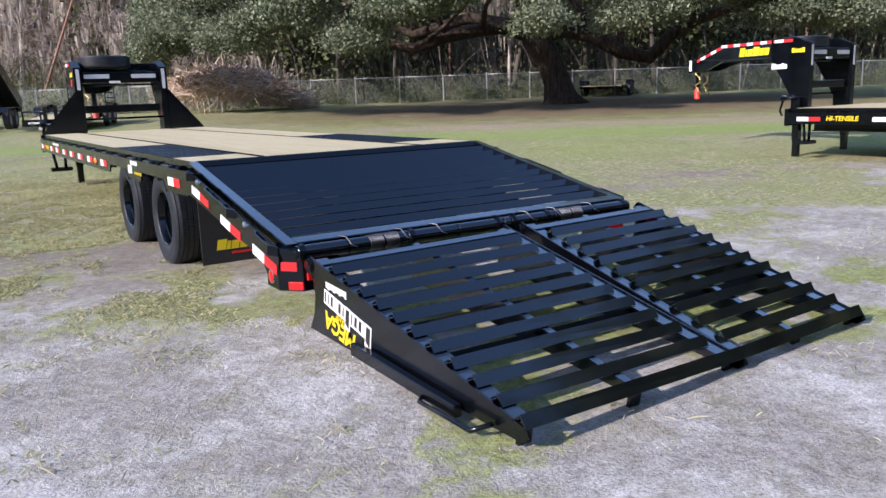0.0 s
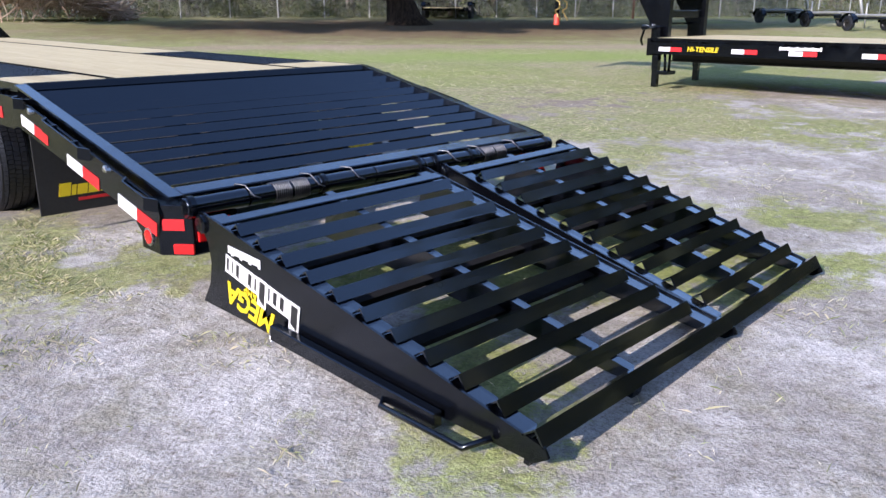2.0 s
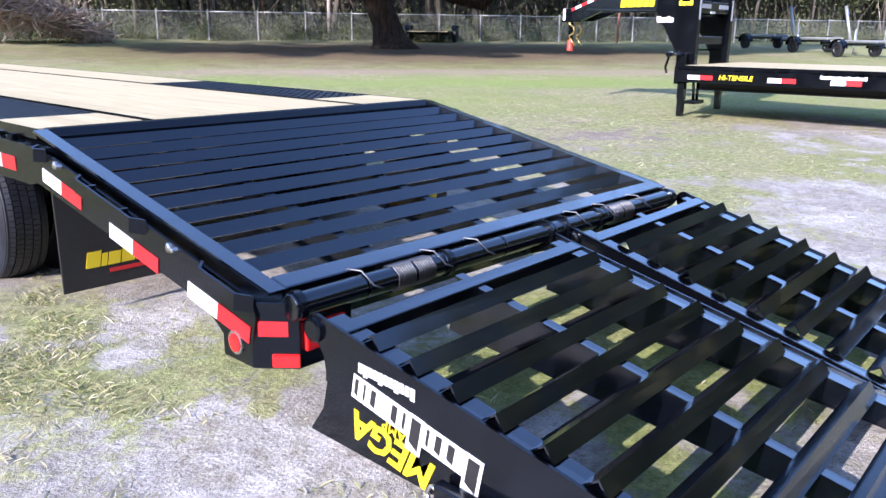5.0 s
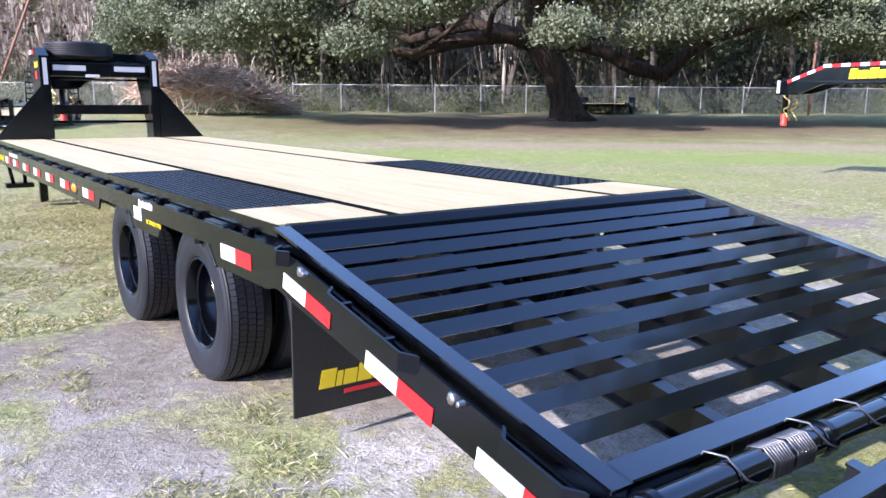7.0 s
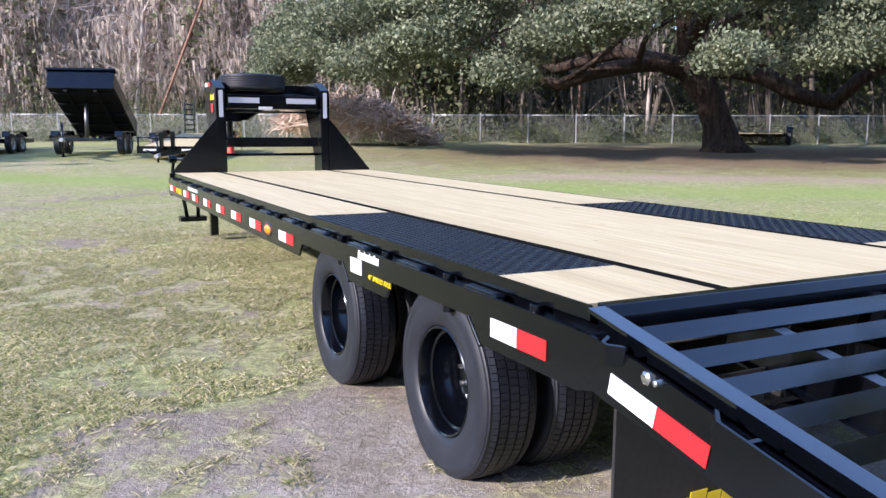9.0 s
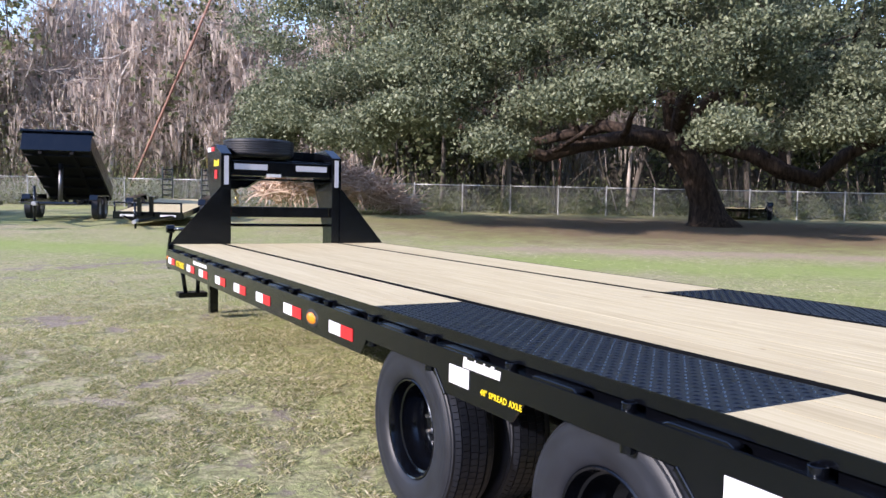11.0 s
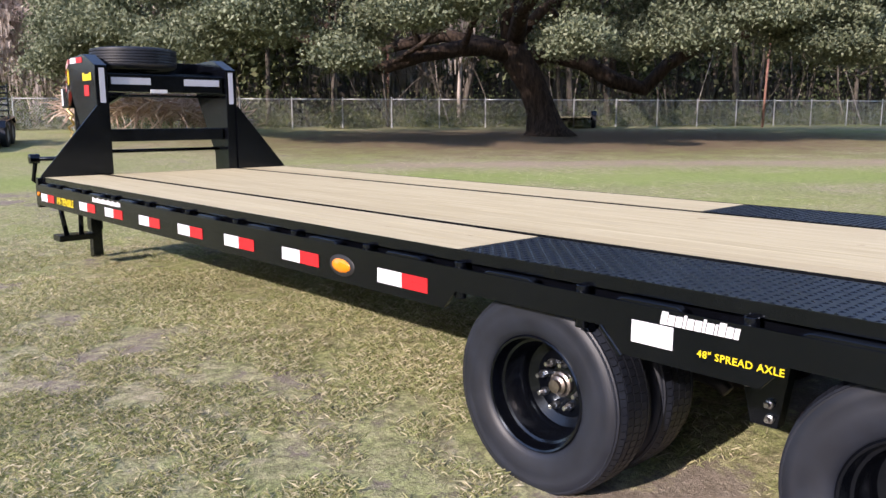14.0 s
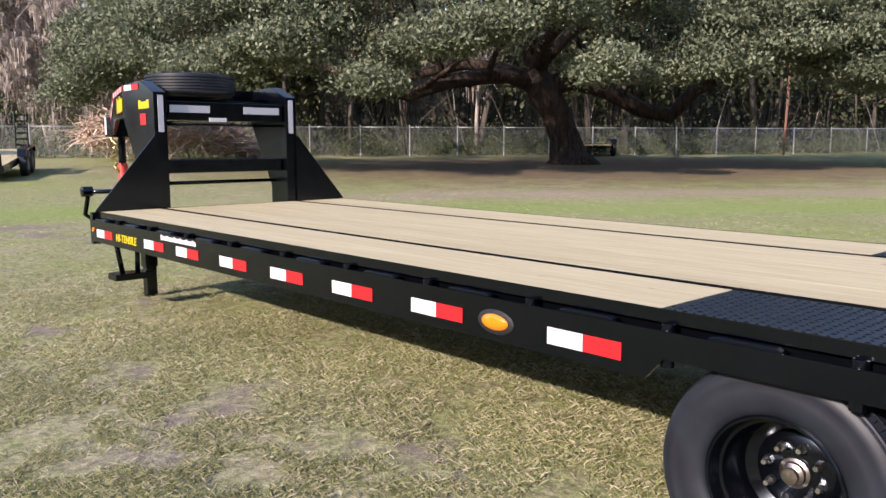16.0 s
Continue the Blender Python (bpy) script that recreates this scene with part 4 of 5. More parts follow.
def ramp(T, x0, x1, marked):
    """One folding ramp with upstanding angle bars, let down to the ground."""
    ya, za, yb, zb = -1.86, 0.425, -3.68, 0.085
    d = Vector((0, yb - ya, zb - za))
    L = d.length
    d.normalize()
    n = Vector((0, d.z, -d.y))
    if n.z < 0:
        n = -n
    def P(s, h=0.0):
        return (ya + d.y * s + n.y * h, za + d.z * s + n.z * h)
    R = new("ramp")
    R.parent = T
    tagged(R, label="black steel folding ramp with angle bars")
    for x, e in ((x0, 1), (x1, -1)):
        bm = B()
        outer = e == (1 if marked else -1)
        ear = [(-1.875 + 0.05 * math.cos(a), 0.378 + 0.05 * math.sin(a)) for a in (0.5 + 0.45 * k for k in range(5))][::-1]
        low = [(-3.3, 0.030), (-2.55, 0.055), (-2.41, 0.02), (-1.835, 0.028), (-1.90, 0.12), (-1.925, 0.22), (-1.91, 0.30)] if outer else [(-3.3, 0.045), (-2.3, 0.10), (-1.95, 0.16), (-1.93, 0.30)]
        prism(bm, ear[1:2] + [P(0.06, 0.004), P(L, 0.004), P(L + 0.02, -0.02), P(L - 0.02, -0.06)] + low + ear[::-1][:-1], "x", x, x + e * 0.010)
        part("ramp_side", bm, BLACK, R)
    bm = B()
    prism(bm, [P(0.095, 0.004), P(0.155, 0.004), P(0.155, -0.05), P(0.095, -0.05)], "x", x0 + 0.01, x1 - 0.01, 0.003)
    part("ramp_head_bar", bm, GLOSS, R)
    # angle bars stand ridge upwards on the frame, short of its inner edge
    xa, xb = (x0 + 0.018, x1 - 0.065) if marked else (x0 + 0.070, x1)
    for i in range(11):
        tip = i == 10
        e = 0.250 + 0.156 * i
        bm = B()
        r = 0.040 if tip else 0.036
        prism(bm, [P(e, r + 0.002), P(e + r + 0.001, 0.001), P(e + r - 0.003, -0.003), P(e, r - 0.006), P(e - r + 0.003, -0.003), P(e - r - 0.001, 0.001)], "x", x0 if tip else xa, x1 if tip else xb)
        part("tip_bar" if tip else "ramp_bar", bm, GLOSS, R)
    for x, wd in ((x0 + 0.045, 0.045), ((x0 + x1) / 2 - 0.02, 0.026), (x1 - 0.050, 0.050)):
        bm = B()
        w, t = wd - 0.004, 0.006
        rolled(bm, [(x - w, -0.004), (x + w, -0.004), (x + w, -0.012), (x + t, -0.012), (x + t, -0.23), (x - t, -0.23), (x - t, -0.012), (x - w, -0.012)], 0.05, L - 0.06, P, (-0.23, -0.055))
        part("ramp_beam", bm, GLOSS, R)
        bm = B()
        prism(bm, [P(L - 0.065, -0.03), P(L - 0.045, -0.03), P(L - 0.045, -0.095), P(L - 0.065, -0.095)], "x", x - 0.03, x + 0.03)
        part("ramp_foot", bm, BLACK, R)
    # lower cross channels of the frame
    for e, h in ((0.35, -0.19), (0.75, -0.15), (1.15, -0.10)):
        bm = B()
        prism(bm, [P(e, h + 0.04), P(e + 0.05, h + 0.04), P(e + 0.05, h + 0.034), P(e + 0.006, h + 0.034), P(e + 0.006, h - 0.02), P(e, h - 0.02)], "x", x0 + 0.012, x1 - 0.012)
        part("cross_channel", bm, SOOT, R)
    for x, e in ((x0, -1), (x1, 1)):
        bm = lathe(B(), [(x, 0.042), (x + e * 0.012, 0.040), (x + e * 0.016, 0.030)], "x", (0, -1.872, 0.376), 18)
        part("pivot_boss", bm, BLACK, R)
    xs = x0 - 0.0 if marked else x1
    o = -1 if marked else 1
    # support leg and pull handle on the outer side
    bm = prism(B(), [(-2.42, 0.098), (-3.30, 0.066), (-3.30, 0.012), (-2.42, 0.036)], "x", xs + o * 0.012, xs + o * 0.052, 0.004)
    part("ramp_prop", bm, BLACK, R)
    bm = tube(B(), [(xs + o * 0.01, -3.05, 0.05), (xs + o * 0.075, -3.08, 0.02), (xs + o * 0.075, -3.44, 0.02), (xs + o * 0.01, -3.50, 0.05)], 0.011, 6)
    part("pull_handle", bm, BLACK, R)
    bm = tube(B(), [(xs + o * 0.02 , -2.39 + 0.018 * math.cos(a), 0.035 + 0.028 * math.sin(a)) for a in (2 * math.pi * k / 12 for k in range(13))], 0.006, 6)
    part("pin_ring", bm, STEEL, R)
    if marked:
        # lettering on the ramp's side stands upside down when it is let down
        def side_pose(y, z, rot):
            return Matrix.Translation((x0 - 0.0015, y, z)) @ Matrix.Rotation(radians(rot), 4, "X") @ FACE_LEFT @ Matrix.Rotation(math.pi, 4, "Z")
        big = side_pose(-2.27, 0.205, 11)
        x = -0.285
        for i, w in enumerate((0.062, 0.022, 0.046, 0.044, 0.032, 0.058, 0.032, 0.044, 0.020, 0.020, 0.042, 0.030, 0.036)):
            tall = i in (0, 5)
            h, lift = (0.118, 0.018) if tall else (0.078, 0.0)
            for name, mat, inset, z in (("dealer_mark", WHITE, 0.0, 0.0), ("dealer_mark_core", FLAP, 0.011, 0.0015)):
                if w < 2 * inset + 0.006:
                    continue
                bm = B()
                q = [(x + inset, lift - h * 0.5 + inset), (x + w - inset, lift - h * 0.5 + inset), (x + w - inset, lift + h * 0.5 - inset * (2.6 if tall else 1.6)), (x + inset, lift + h * 0.5 - inset)]
                vs = [bm.verts.new(big @ Vector((a, b2, c))) for c in (z, z + 0.002) for a, b2 in q]
                for qd in ((3, 2, 1, 0), (4, 5, 6, 7), (0, 1, 5, 4), (1, 2, 6, 5), (2, 3, 7, 6), (3, 0, 4, 7)):
                    bm.faces.new([vs[j] for j in qd])
                part(name, bm, mat, R, "white outlined block mark")
            x += w + 0.002
        bars(R, "phone_mark", WHITE, side_pose(-2.19, 0.302, 3), [0.018] * 11, 0.038, 0.0035, "small white lettering bars")
        words("MEGA", side_pose(-2.215, 0.10, 10) @ Matrix.Translation((0, 0, 0.0005)), 0.130, YELLOW, R, "ramp_lettering", "yellow slanted lettering", 0.25, 0.03, 0.95)
        words("RAMP", side_pose(-2.235, 0.158, 10) @ Matrix.Translation((0, 0, 0.0005)), 0.046, YELLOW, R, "ramp_lettering", "small yellow lettering", 0.0, 0.02, 1.1)
    # the ground falls away a little towards the far side, and the ramp's tip with it
    for o in R.children:
        for v in o.data.vertices:
            k = max(0.0, min(1.15, (ya - v.co.y) / (ya - yb)))
            u = v.co.x + 1.2
            v.co.x += 0.0 if marked else 0.065 - 0.14 * k
            v.co.z += (1 - k) * 0.010 * u - k * 0.033 * min(u, 1.6)
            v.co.y += 0.062 * u * k + 0.02 * u * (1 - k)


main_trailer()


def second_trailer():
    T = thing("parked_trailer", (9.931, 2.03, 0), "black gooseneck flatbed trailer parked on the grass", "trailer", turn=3)
    deck_frame(T, -9.0, 0.0)
    n = 12
    w = 2.47 / n
    for i in range(n):
        plank(T, -1.235 + i * w + 0.002, -1.235 + (i + 1) * w - 0.002, -9.0, -0.05)
    gooseneck_front(T, 0.0, False)
    for y in (-0.17, -1.33, -2.15, -3.1, -4.0, -4.9, -5.8):
        tape(T, (-1.297, y, 0.700), (0, -1, 0), 0.38, 0.065, (-1, 0, 0))
    words("HI-TENSILE", Matrix.Translation((-1.2985, -0.88, 0.675)) @ FACE_LEFT, 0.10, YELLOW, T, "steel_lettering", "yellow steel grade lettering", 0.15, 0.02)
    bars(T, "dealer_lettering", WHITE, Matrix.Translation((-1.298, -2.3, 0.735)) @ FACE_LEFT, [0.03] * 4 + [0.05] + [0.03] * 11, 0.05, 0.005, "white lettering bars")
    for yw in (-6.5, -7.6):
        for s in (-1, 1):
            wheel(T, s * 1.125, yw, 0.318, s, False)
    return T


second_trailer()

# ================= live oak =================


def limb(bm, p, d, length, r0, r1, rng, steps=9, bend=0.35, lift=0.0, tips=None, seg=9):
    """A bent, tapering limb; returns its end, its last direction and the points it passes."""
    p, d = Vector(p), Vector(d).normalized()
    pts, rad = [p.copy()], [r0]
    for i in range(steps):
        d = (d + Vector((rng.normal() * bend, rng.normal() * bend, rng.normal() * bend * 0.7 + lift)) * 0.5).normalized()
        p = p + d * (length / steps)
        pts.append(p.copy())
        rad.append(r0 + (r1 - r0) * (i + 1) / steps)
    tube(bm, pts, r0, seg, rad)
    return pts, d


def oak():
    rng = np.random.default_rng(5)
    bx, by = OAK
    bz = float(ground_z(bx, by))
    T = thing("live_oak", (bx, by, bz), "spreading live oak with thick bent limbs on the grass", "tree")
    # along the crown, and across it towards the fence
    rt = Vector((0.80, -0.60, 0))
    aw = Vector((0.60, 0.80, 0))
    bm = B()
    tube(bm, [Vector((0, 0, -0.2)) + rt * 0.12, Vector((0, 0, 0.25)) + rt * 0.05, rt * -0.1 + Vector((0, 0, 0.9)), rt * -0.45 + Vector((0, 0, 1.8)), rt * -0.95 + Vector((0, 0, 2.6)), rt * -1.35 + Vector((0, 0, 3.3))],
         0.7, 14, [1.15, 0.70, 0.54, 0.50, 0.56, 0.48])
    tips = []
    def bough(pts, r0, r1):
        pts = [rt * a + aw * b + Vector((0, 0, c)) for a, b, c in pts]
        n = len(pts)
        tube(bm, pts, r0, 10, [r0 + (r1 - r0) * i / (n - 1) for i in range(n)])
        for i in range(2, n):
            for k in range(2 if i > 4 else 1):
                dd = Vector((rng.normal(), rng.normal(), abs(rng.normal()) * 0.8 + 0.35))
                q, dl = limb(bm, pts[i], dd, 3.2 + rng.random() * 2.5, max(0.07, (r0 + (r1 - r0) * i / (n - 1)) * 0.5), 0.03, rng, 6, 0.4, 0.1, seg=6)
                tips.extend(q[2:])
                for kk in range(1):
                    q2, dl = limb(bm, q[3], Vector((rng.normal(), rng.normal(), rng.normal() * 0.6 + 0.3)), 2.2, 0.04, 0.015, rng, 4, 0.5, seg=5)
                    tips.extend(q2[1:])
    bough([(-1.2, 0, 2.8), (-2.2, -0.3, 3.1), (-3.2, -0.6, 3.0), (-4.5, -0.9, 2.75), (-5.8, -1.2, 2.3), (-7.2, -1.3, 2.7), (-9.4, -1.0, 3.6), (-12, -0.6, 4.3)], 0.36, 0.12)
    bough([(-1.3, 0, 3.0), (-2.4, 0.4, 3.3), (-3.6, 0.5, 3.55), (-4.8, 0.6, 3.3), (-6.0, 0.8, 3.0), (-7.4, 0.8, 3.6), (-9.5, 1.5, 5.0)], 0.30, 0.12)
    bough([(-1.0, 0, 2.7), (0.2, 0.1, 2.95), (1.4, -0.2, 2.6), (2.4, -0.5, 1.95), (3.5, -0.7, 1.65), (4.3, -0.8, 2.5), (5.2, -0.9, 3.0), (7.4, -1.0, 3.7), (10, -1.0, 4.3), (13, -0.8, 4.9)], 0.40, 0.12)
    bough([(-1.1, 0, 3.4), (0.0, -0.6, 4.6), (1.5, -1.2, 5.3), (4.0, -1.8, 5.8), (7.5, -2.0, 6.6)], 0.22, 0.08)
    bough([(-1.2, 0, 3.5), (-1.5, -0.4, 5.0), (-2.2, -1.2, 6.6), (-3.6, -2.2, 8.0), (-5.0, -2.6, 9.0)], 0.42, 0.12)
    bough([(-1.2, 0, 3.5), (-0.6, 0.6, 5.4), (0.5, 1.6, 7.0), (2.0, 2.6, 8.6), (3.5, 3.2, 9.6)], 0.40, 0.12)
    bough([(-1.1, 0, 3.3), (-1.2, -1.6, 4.2), (-0.8, -3.4, 4.9), (-0.2, -5.2, 5.4), (0.6, -7.0, 5.6)], 0.34, 0.10)
    bough([(-1.1, 0, 3.3), (-0.8, 1.8, 4.4), (-0.4, 3.8, 5.2), (0.4, 6.0, 5.8)], 0.34, 0.10)
    part("trunk", bm, BARK, T, "dark furrowed trunk and limbs")
    # crown: clumps of leaves spread through a broad dome with gaps and drooping skirts
    cen = []
    def puff(ex, ey, z, R, k):
        o = rng.normal(size=(k, 3))
        o /= np.linalg.norm(o, axis=1)[:, None]
        o[:, 2] = np.where(o[:, 2] < -0.3, -o[:, 2] * rng.random(k), o[:, 2])
        o *= (R * (0.45 + 0.6 * rng.random(k) ** 0.6))[:, None] * np.array([1.0, 1.0, 0.72])
        c = rt * (ex - 0.5) + aw * (ey - 0.5) + Vector((0, 0, z))
        cen.append(np.array(c)[None] + o + rng.normal(size=(k, 3)) * 0.09)
    def low_edge(ex):
        return 2.6 + 0.35 * math.sin(ex * 1.3 + 0.7) + 0.25 * math.sin(ex * 3.1) + (0.35 if -6.0 < ex < -1.0 else 0.0) + (0.55 if 2.6 < ex < 6.5 else 0.0) - (0.2 if ex > 8 else 0.0)
    def half_depth(ex):
        return (8.2 if ex < 0 else 6.8) * max(0.12, 1 - (abs(ex) / 16.8) ** 3.2)
    n = 0
    while n < 1150:
        # skin of the crown on its open side: bulging lumps with dark hollows between them
        ex = rng.uniform(-16.5, 16.5)
        top = 9.0 + 0.10 * ex
        z = low_edge(ex) + (top - low_edge(ex)) * rng.random() ** 1.9
        if noise.noise(Vector((ex * 0.30, 3.1, z * 0.45))) < -0.24 or noise.noise(Vector((ex * 0.8 + 9.0, 7.7, z * 1.1))) < -0.30:
            continue
        if ex < -9 and rng.random() < 0.35:
            continue
        out = half_depth(ex) * (0.55 + 0.45 * math.sqrt(max(0.0, 1 - ((z - 4.5) / 8.5) ** 2)))
        puff(ex, -out + rng.uniform(-0.6, 2.4), z, rng.uniform(0.42, 1.0), 320)
        n += 1
    n = 0
    while n < 130:
        # top and far side
        ex, ey = rng.uniform(-16, 16), rng.uniform(-6, 9.5)
        r = (ex / 16.8) ** 2 + (ey / 10.0) ** 2
        if r > 1:
            continue
        z = 5.2 + 7.0 * math.sqrt(1 - r) * rng.uniform(0.55, 1.0)
        puff(ex, ey, z, rng.uniform(0.9, 1.7), 420)
        n += 1
    for t in [t for t in tips if t.z > 4.4][:800:4]:
        cen.append(np.array(t)[None] + rng.normal(size=(110, 3)) * 0.38)
    cen = np.concatenate(cen)
    q = leaf_quads(cen, 0.050 + 0.040 * rng.random(len(cen)), rng, 1.8)
    ob = new("crown", quads_mesh("crown", q, OAK_LEAF))
    ob.parent = T
    tagged(ob, label="dense grey-green evergreen crown")


oak()

# ================= chain-link fence =================
FENCE_A, FENCE_D, SPAN = Vector((13.7, 31.7, 0)), Vector((0.879, -0.477, 0)).normalized(), 2.21


def fence():
    T = thing("chain_link_fence", (FENCE_A.x, FENCE_A.y, float(ground_z(FENCE_A.x, FENCE_A.y))), "galvanised chain-link fence along the woods", "fence")
    base = Vector((FENCE_A.x, FENCE_A.y, float(ground_z(FENCE_A.x, FENCE_A.y))))
    i0, i1 = -22, 30
    def g(k):
        p = FENCE_A + FENCE_D * (SPAN * k)
        return Vector((p.x, p.y, float(ground_z(p.x, p.y))))
    post = lathe(B(), [(-0.1, 0.03), (1.30, 0.03), (1.32, 0.036), (1.35, 0.02)], "z", (0, 0, 0), 8)
    me = mesh_of("post", post, GALV)
    H = 1.26
    for k in range(i0, i1 + 1):
        ob = new("post", me)
        ob.parent = T
        ob.location = g(k) - base
    for k in range(i0, i1):
        bm = tube(B(), [g(k) - base + Vector((0, 0, H)), g(k + 1) - base + Vector((0, 0, H))], 0.021, 6)
        part("top_rail", bm, GALV, T)
    # woven wire
    v, f = [], []
    step, r = 0.11, 0.0035
    n = int((i1 - i0) * SPAN / step)
    def at(s, h):
        p = FENCE_A + FENCE_D * (SPAN * i0 + s)
        return Vector((p.x, p.y, float(ground_z(p.x, p.y)) + h)) - base
    nrm = Vector((-FENCE_D.y, FENCE_D.x, 0))
    for k in range(n):
        for sgn in (1, -1):
            a = at(k * step, 0.03)
            b = at(k * step + sgn * (H - 0.05), H - 0.02)
            t = (b - a).normalized()
            w = t.cross(nrm)
            b0 = len(v)
            for p in (a, b):
                for q in (nrm * r, (w * 0.87 - nrm * 0.5) * r, (-w * 0.87 - nrm * 0.5) * r):
                    v.append(tuple(p + q))
            f += [(b0, b0 + 1, b0 + 4, b0 + 3), (b0 + 1, b0 + 2, b0 + 5, b0 + 4), (b0 + 2, b0, b0 + 3, b0 + 5)]
    ob = new("wire_mesh", raw("wire_mesh", v, f, GALV))
    ob.parent = T
    tagged(ob, label="woven wire", kind="stuff")


fence()

# ================= woods behind the fence =================


def woods():
    rng = np.random.default_rng(11)
    nrm = Vector((-FENCE_D.y, FENCE_D.x, 0))
    def place(s, dpt):
        p = FENCE_A + FENCE_D * s + nrm * dpt
        return np.array((p.x, p.y, float(ground_z(p.x, p.y))))
    bm, bmg = B(), B()
    leaf, mossq, bush, twg = [], [], [], []
    spots = []
    for i in range(170):
        sp = rng.uniform(-3, 75)
        spots.append((sp, 2.0 + 22 * rng.random() ** 1.3, sp < 12 and rng.random() < 0.15))
    for i in range(58):
        # bare mossy trees stand close together along this end of the fence
        spots.append((-34 + 0.55 * i + rng.uniform(-0.3, 0.3), rng.uniform(4.8, 11.0), i % 9 != 4))
    for i in range(26):
        spots.append((-36 + 1.4 * i, rng.uniform(13, 22), i % 3 != 0))
    for s, dpt, bald in spots:
        b = place(s, dpt)
        h = rng.uniform(9, 17) if s > -3 else rng.uniform(7.5, 12.0)
        target = bmg if bald else bm
        r = rng.uniform(0.06, 0.2)
        lean = Vector((rng.normal() * 0.06, rng.normal() * 0.06, 1))
        pts, d = limb(target, Vector(b) - Vector((0, 0, 0.2)), lean, h, r, 0.03, rng, 7, 0.12, 0.03, seg=6)
        for j in range(2, 8):
            for k in range(6 if bald else 3):
                q, _ = limb(target, pts[j], Vector((rng.normal(), rng.normal(), 0.5 + rng.random())), rng.uniform(1.2, 4.2 if bald else 3.2), r * 0.45, 0.01, rng, 5 if bald else 4, 0.75 if bald else 0.5, seg=4)
                for t in q[1:]:
                    if bald:
                        if rng.random() < 0.38:
                            m = 19
                            mossq.append(np.array(t)[None] + np.stack([rng.normal(size=m) * 0.13, rng.normal(size=m) * 0.13, -np.abs(rng.normal(size=m)) * 0.75], 1))
                        twg.append(np.array(t)[None] + rng.normal(size=(9, 3)) * np.array([0.45, 0.45, 0.4]))
                    else:
                        m = 13
                        leaf.append(np.array(t)[None] + rng.normal(size=(m, 3)) * np.array([0.7, 0.7, 0.5]))
        if not bald:
            m = 100
            leaf.append(b[None] + np.stack([rng.normal(size=m) * 1.4, rng.normal(size=m) * 1.4, h * (0.35 + 0.7 * rng.random(m))], 1))
    for i in range(420):
        s, dpt = rng.uniform(-36, 75), 0.5 + 6 * rng.random() ** 2
        b = place(s, dpt)
        R = rng.uniform(0.3, 0.9)
        m = 200
        bush.append(b[None] + np.stack([rng.normal(size=m) * R, rng.normal(size=m) * R, np.abs(rng.normal(size=m)) * R * 1.1], 1))
    for i in range(46):
        # shrubs and small evergreens among the bare trees
        b = place(rng.uniform(-33, 2), rng.uniform(1.0, 9.0))
        R = rng.uniform(0.7, 1.5)
        m = 420
        bush.append(b[None] + np.stack([rng.normal(size=m) * R, rng.normal(size=m) * R, np.abs(rng.normal(size=m)) * R * 1.5], 1))
    for i in range(260):
        along = rng.uniform(-62, 75)
        b = place(along, 1 + 9 * rng.random())
        limb(bmg if rng.random() < (0.5 if along < 0 else 0.12) else bm, b - np.array((0, 0, 0.2)), (rng.normal() * 0.25, rng.normal() * 0.25, 1), rng.uniform(3, 7), 0.035, 0.01, rng, 5, 0.25, seg=4)
    solid("wood_trunks", bm, BARK_DARK, "dark slender trunks of the woods", "woods", "stuff")
    solid("bare_trees", bmg, BARK_GREY, "grey leafless trees hung with moss", "woods", "stuff")
    leaf, mossq, bush = np.concatenate(leaf), np.concatenate(mossq), np.concatenate(bush)
    tagged(new("wood_leaves", quads_mesh("wood_leaves", leaf_quads(leaf, 0.19 + 0.11 * rng.random(len(leaf)), rng, 1.5), WOOD_LEAF)), label="dark green leaves of the woods", category="woods", kind="stuff")
    s = 0.10 + 0.55 * rng.random(len(mossq)) ** 2
    c = mossq
    jx, jy = rng.normal(size=len(c)) * 0.035, rng.normal(size=len(c)) * 0.035
    top = np.stack([c[:, 0] - jx, c[:, 1] - jy, c[:, 2] + s * 0.4], 1)
    top2 = np.stack([c[:, 0] + jx, c[:, 1] + jy, c[:, 2] + s * 0.4], 1)
    bot = np.stack([c[:, 0] + jx * 0.2, c[:, 1] + jy * 0.2, c[:, 2] - s], 1)
    bot2 = np.stack([c[:, 0] - jx * 0.3, c[:, 1] - jy * 0.3, c[:, 2] - s * 0.95], 1)
    tagged(new("hanging_moss", quads_mesh("hanging_moss", np.stack([top, top2, bot, bot2], 1), MOSS)), label="grey hanging moss on bare branches", category="moss", kind="stuff")
    twg = np.concatenate(twg)
    tq = leaf_quads(twg, 0.024, rng, 24.0)
    tagged(new("bare_twigs", quads_mesh("bare_twigs", tq, TWIG_PALE)), label="fine pinkish-grey bare twigs", category="woods", kind="stuff")
    tagged(new("undergrowth", quads_mesh("undergrowth", leaf_quads(bush, 0.055 + 0.04 * rng.random(len(bush)), rng, 1.6), SHRUB)), label="low green undergrowth along the fence", category="undergrowth", kind="stuff")
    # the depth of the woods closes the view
    # a flat sheet closes the view, the woods' inner shade painted dark on it
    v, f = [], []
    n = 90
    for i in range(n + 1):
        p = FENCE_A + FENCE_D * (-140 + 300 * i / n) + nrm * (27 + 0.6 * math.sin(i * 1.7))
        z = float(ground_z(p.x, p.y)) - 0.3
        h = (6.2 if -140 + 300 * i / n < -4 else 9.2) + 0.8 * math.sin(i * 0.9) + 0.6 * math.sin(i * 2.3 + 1)
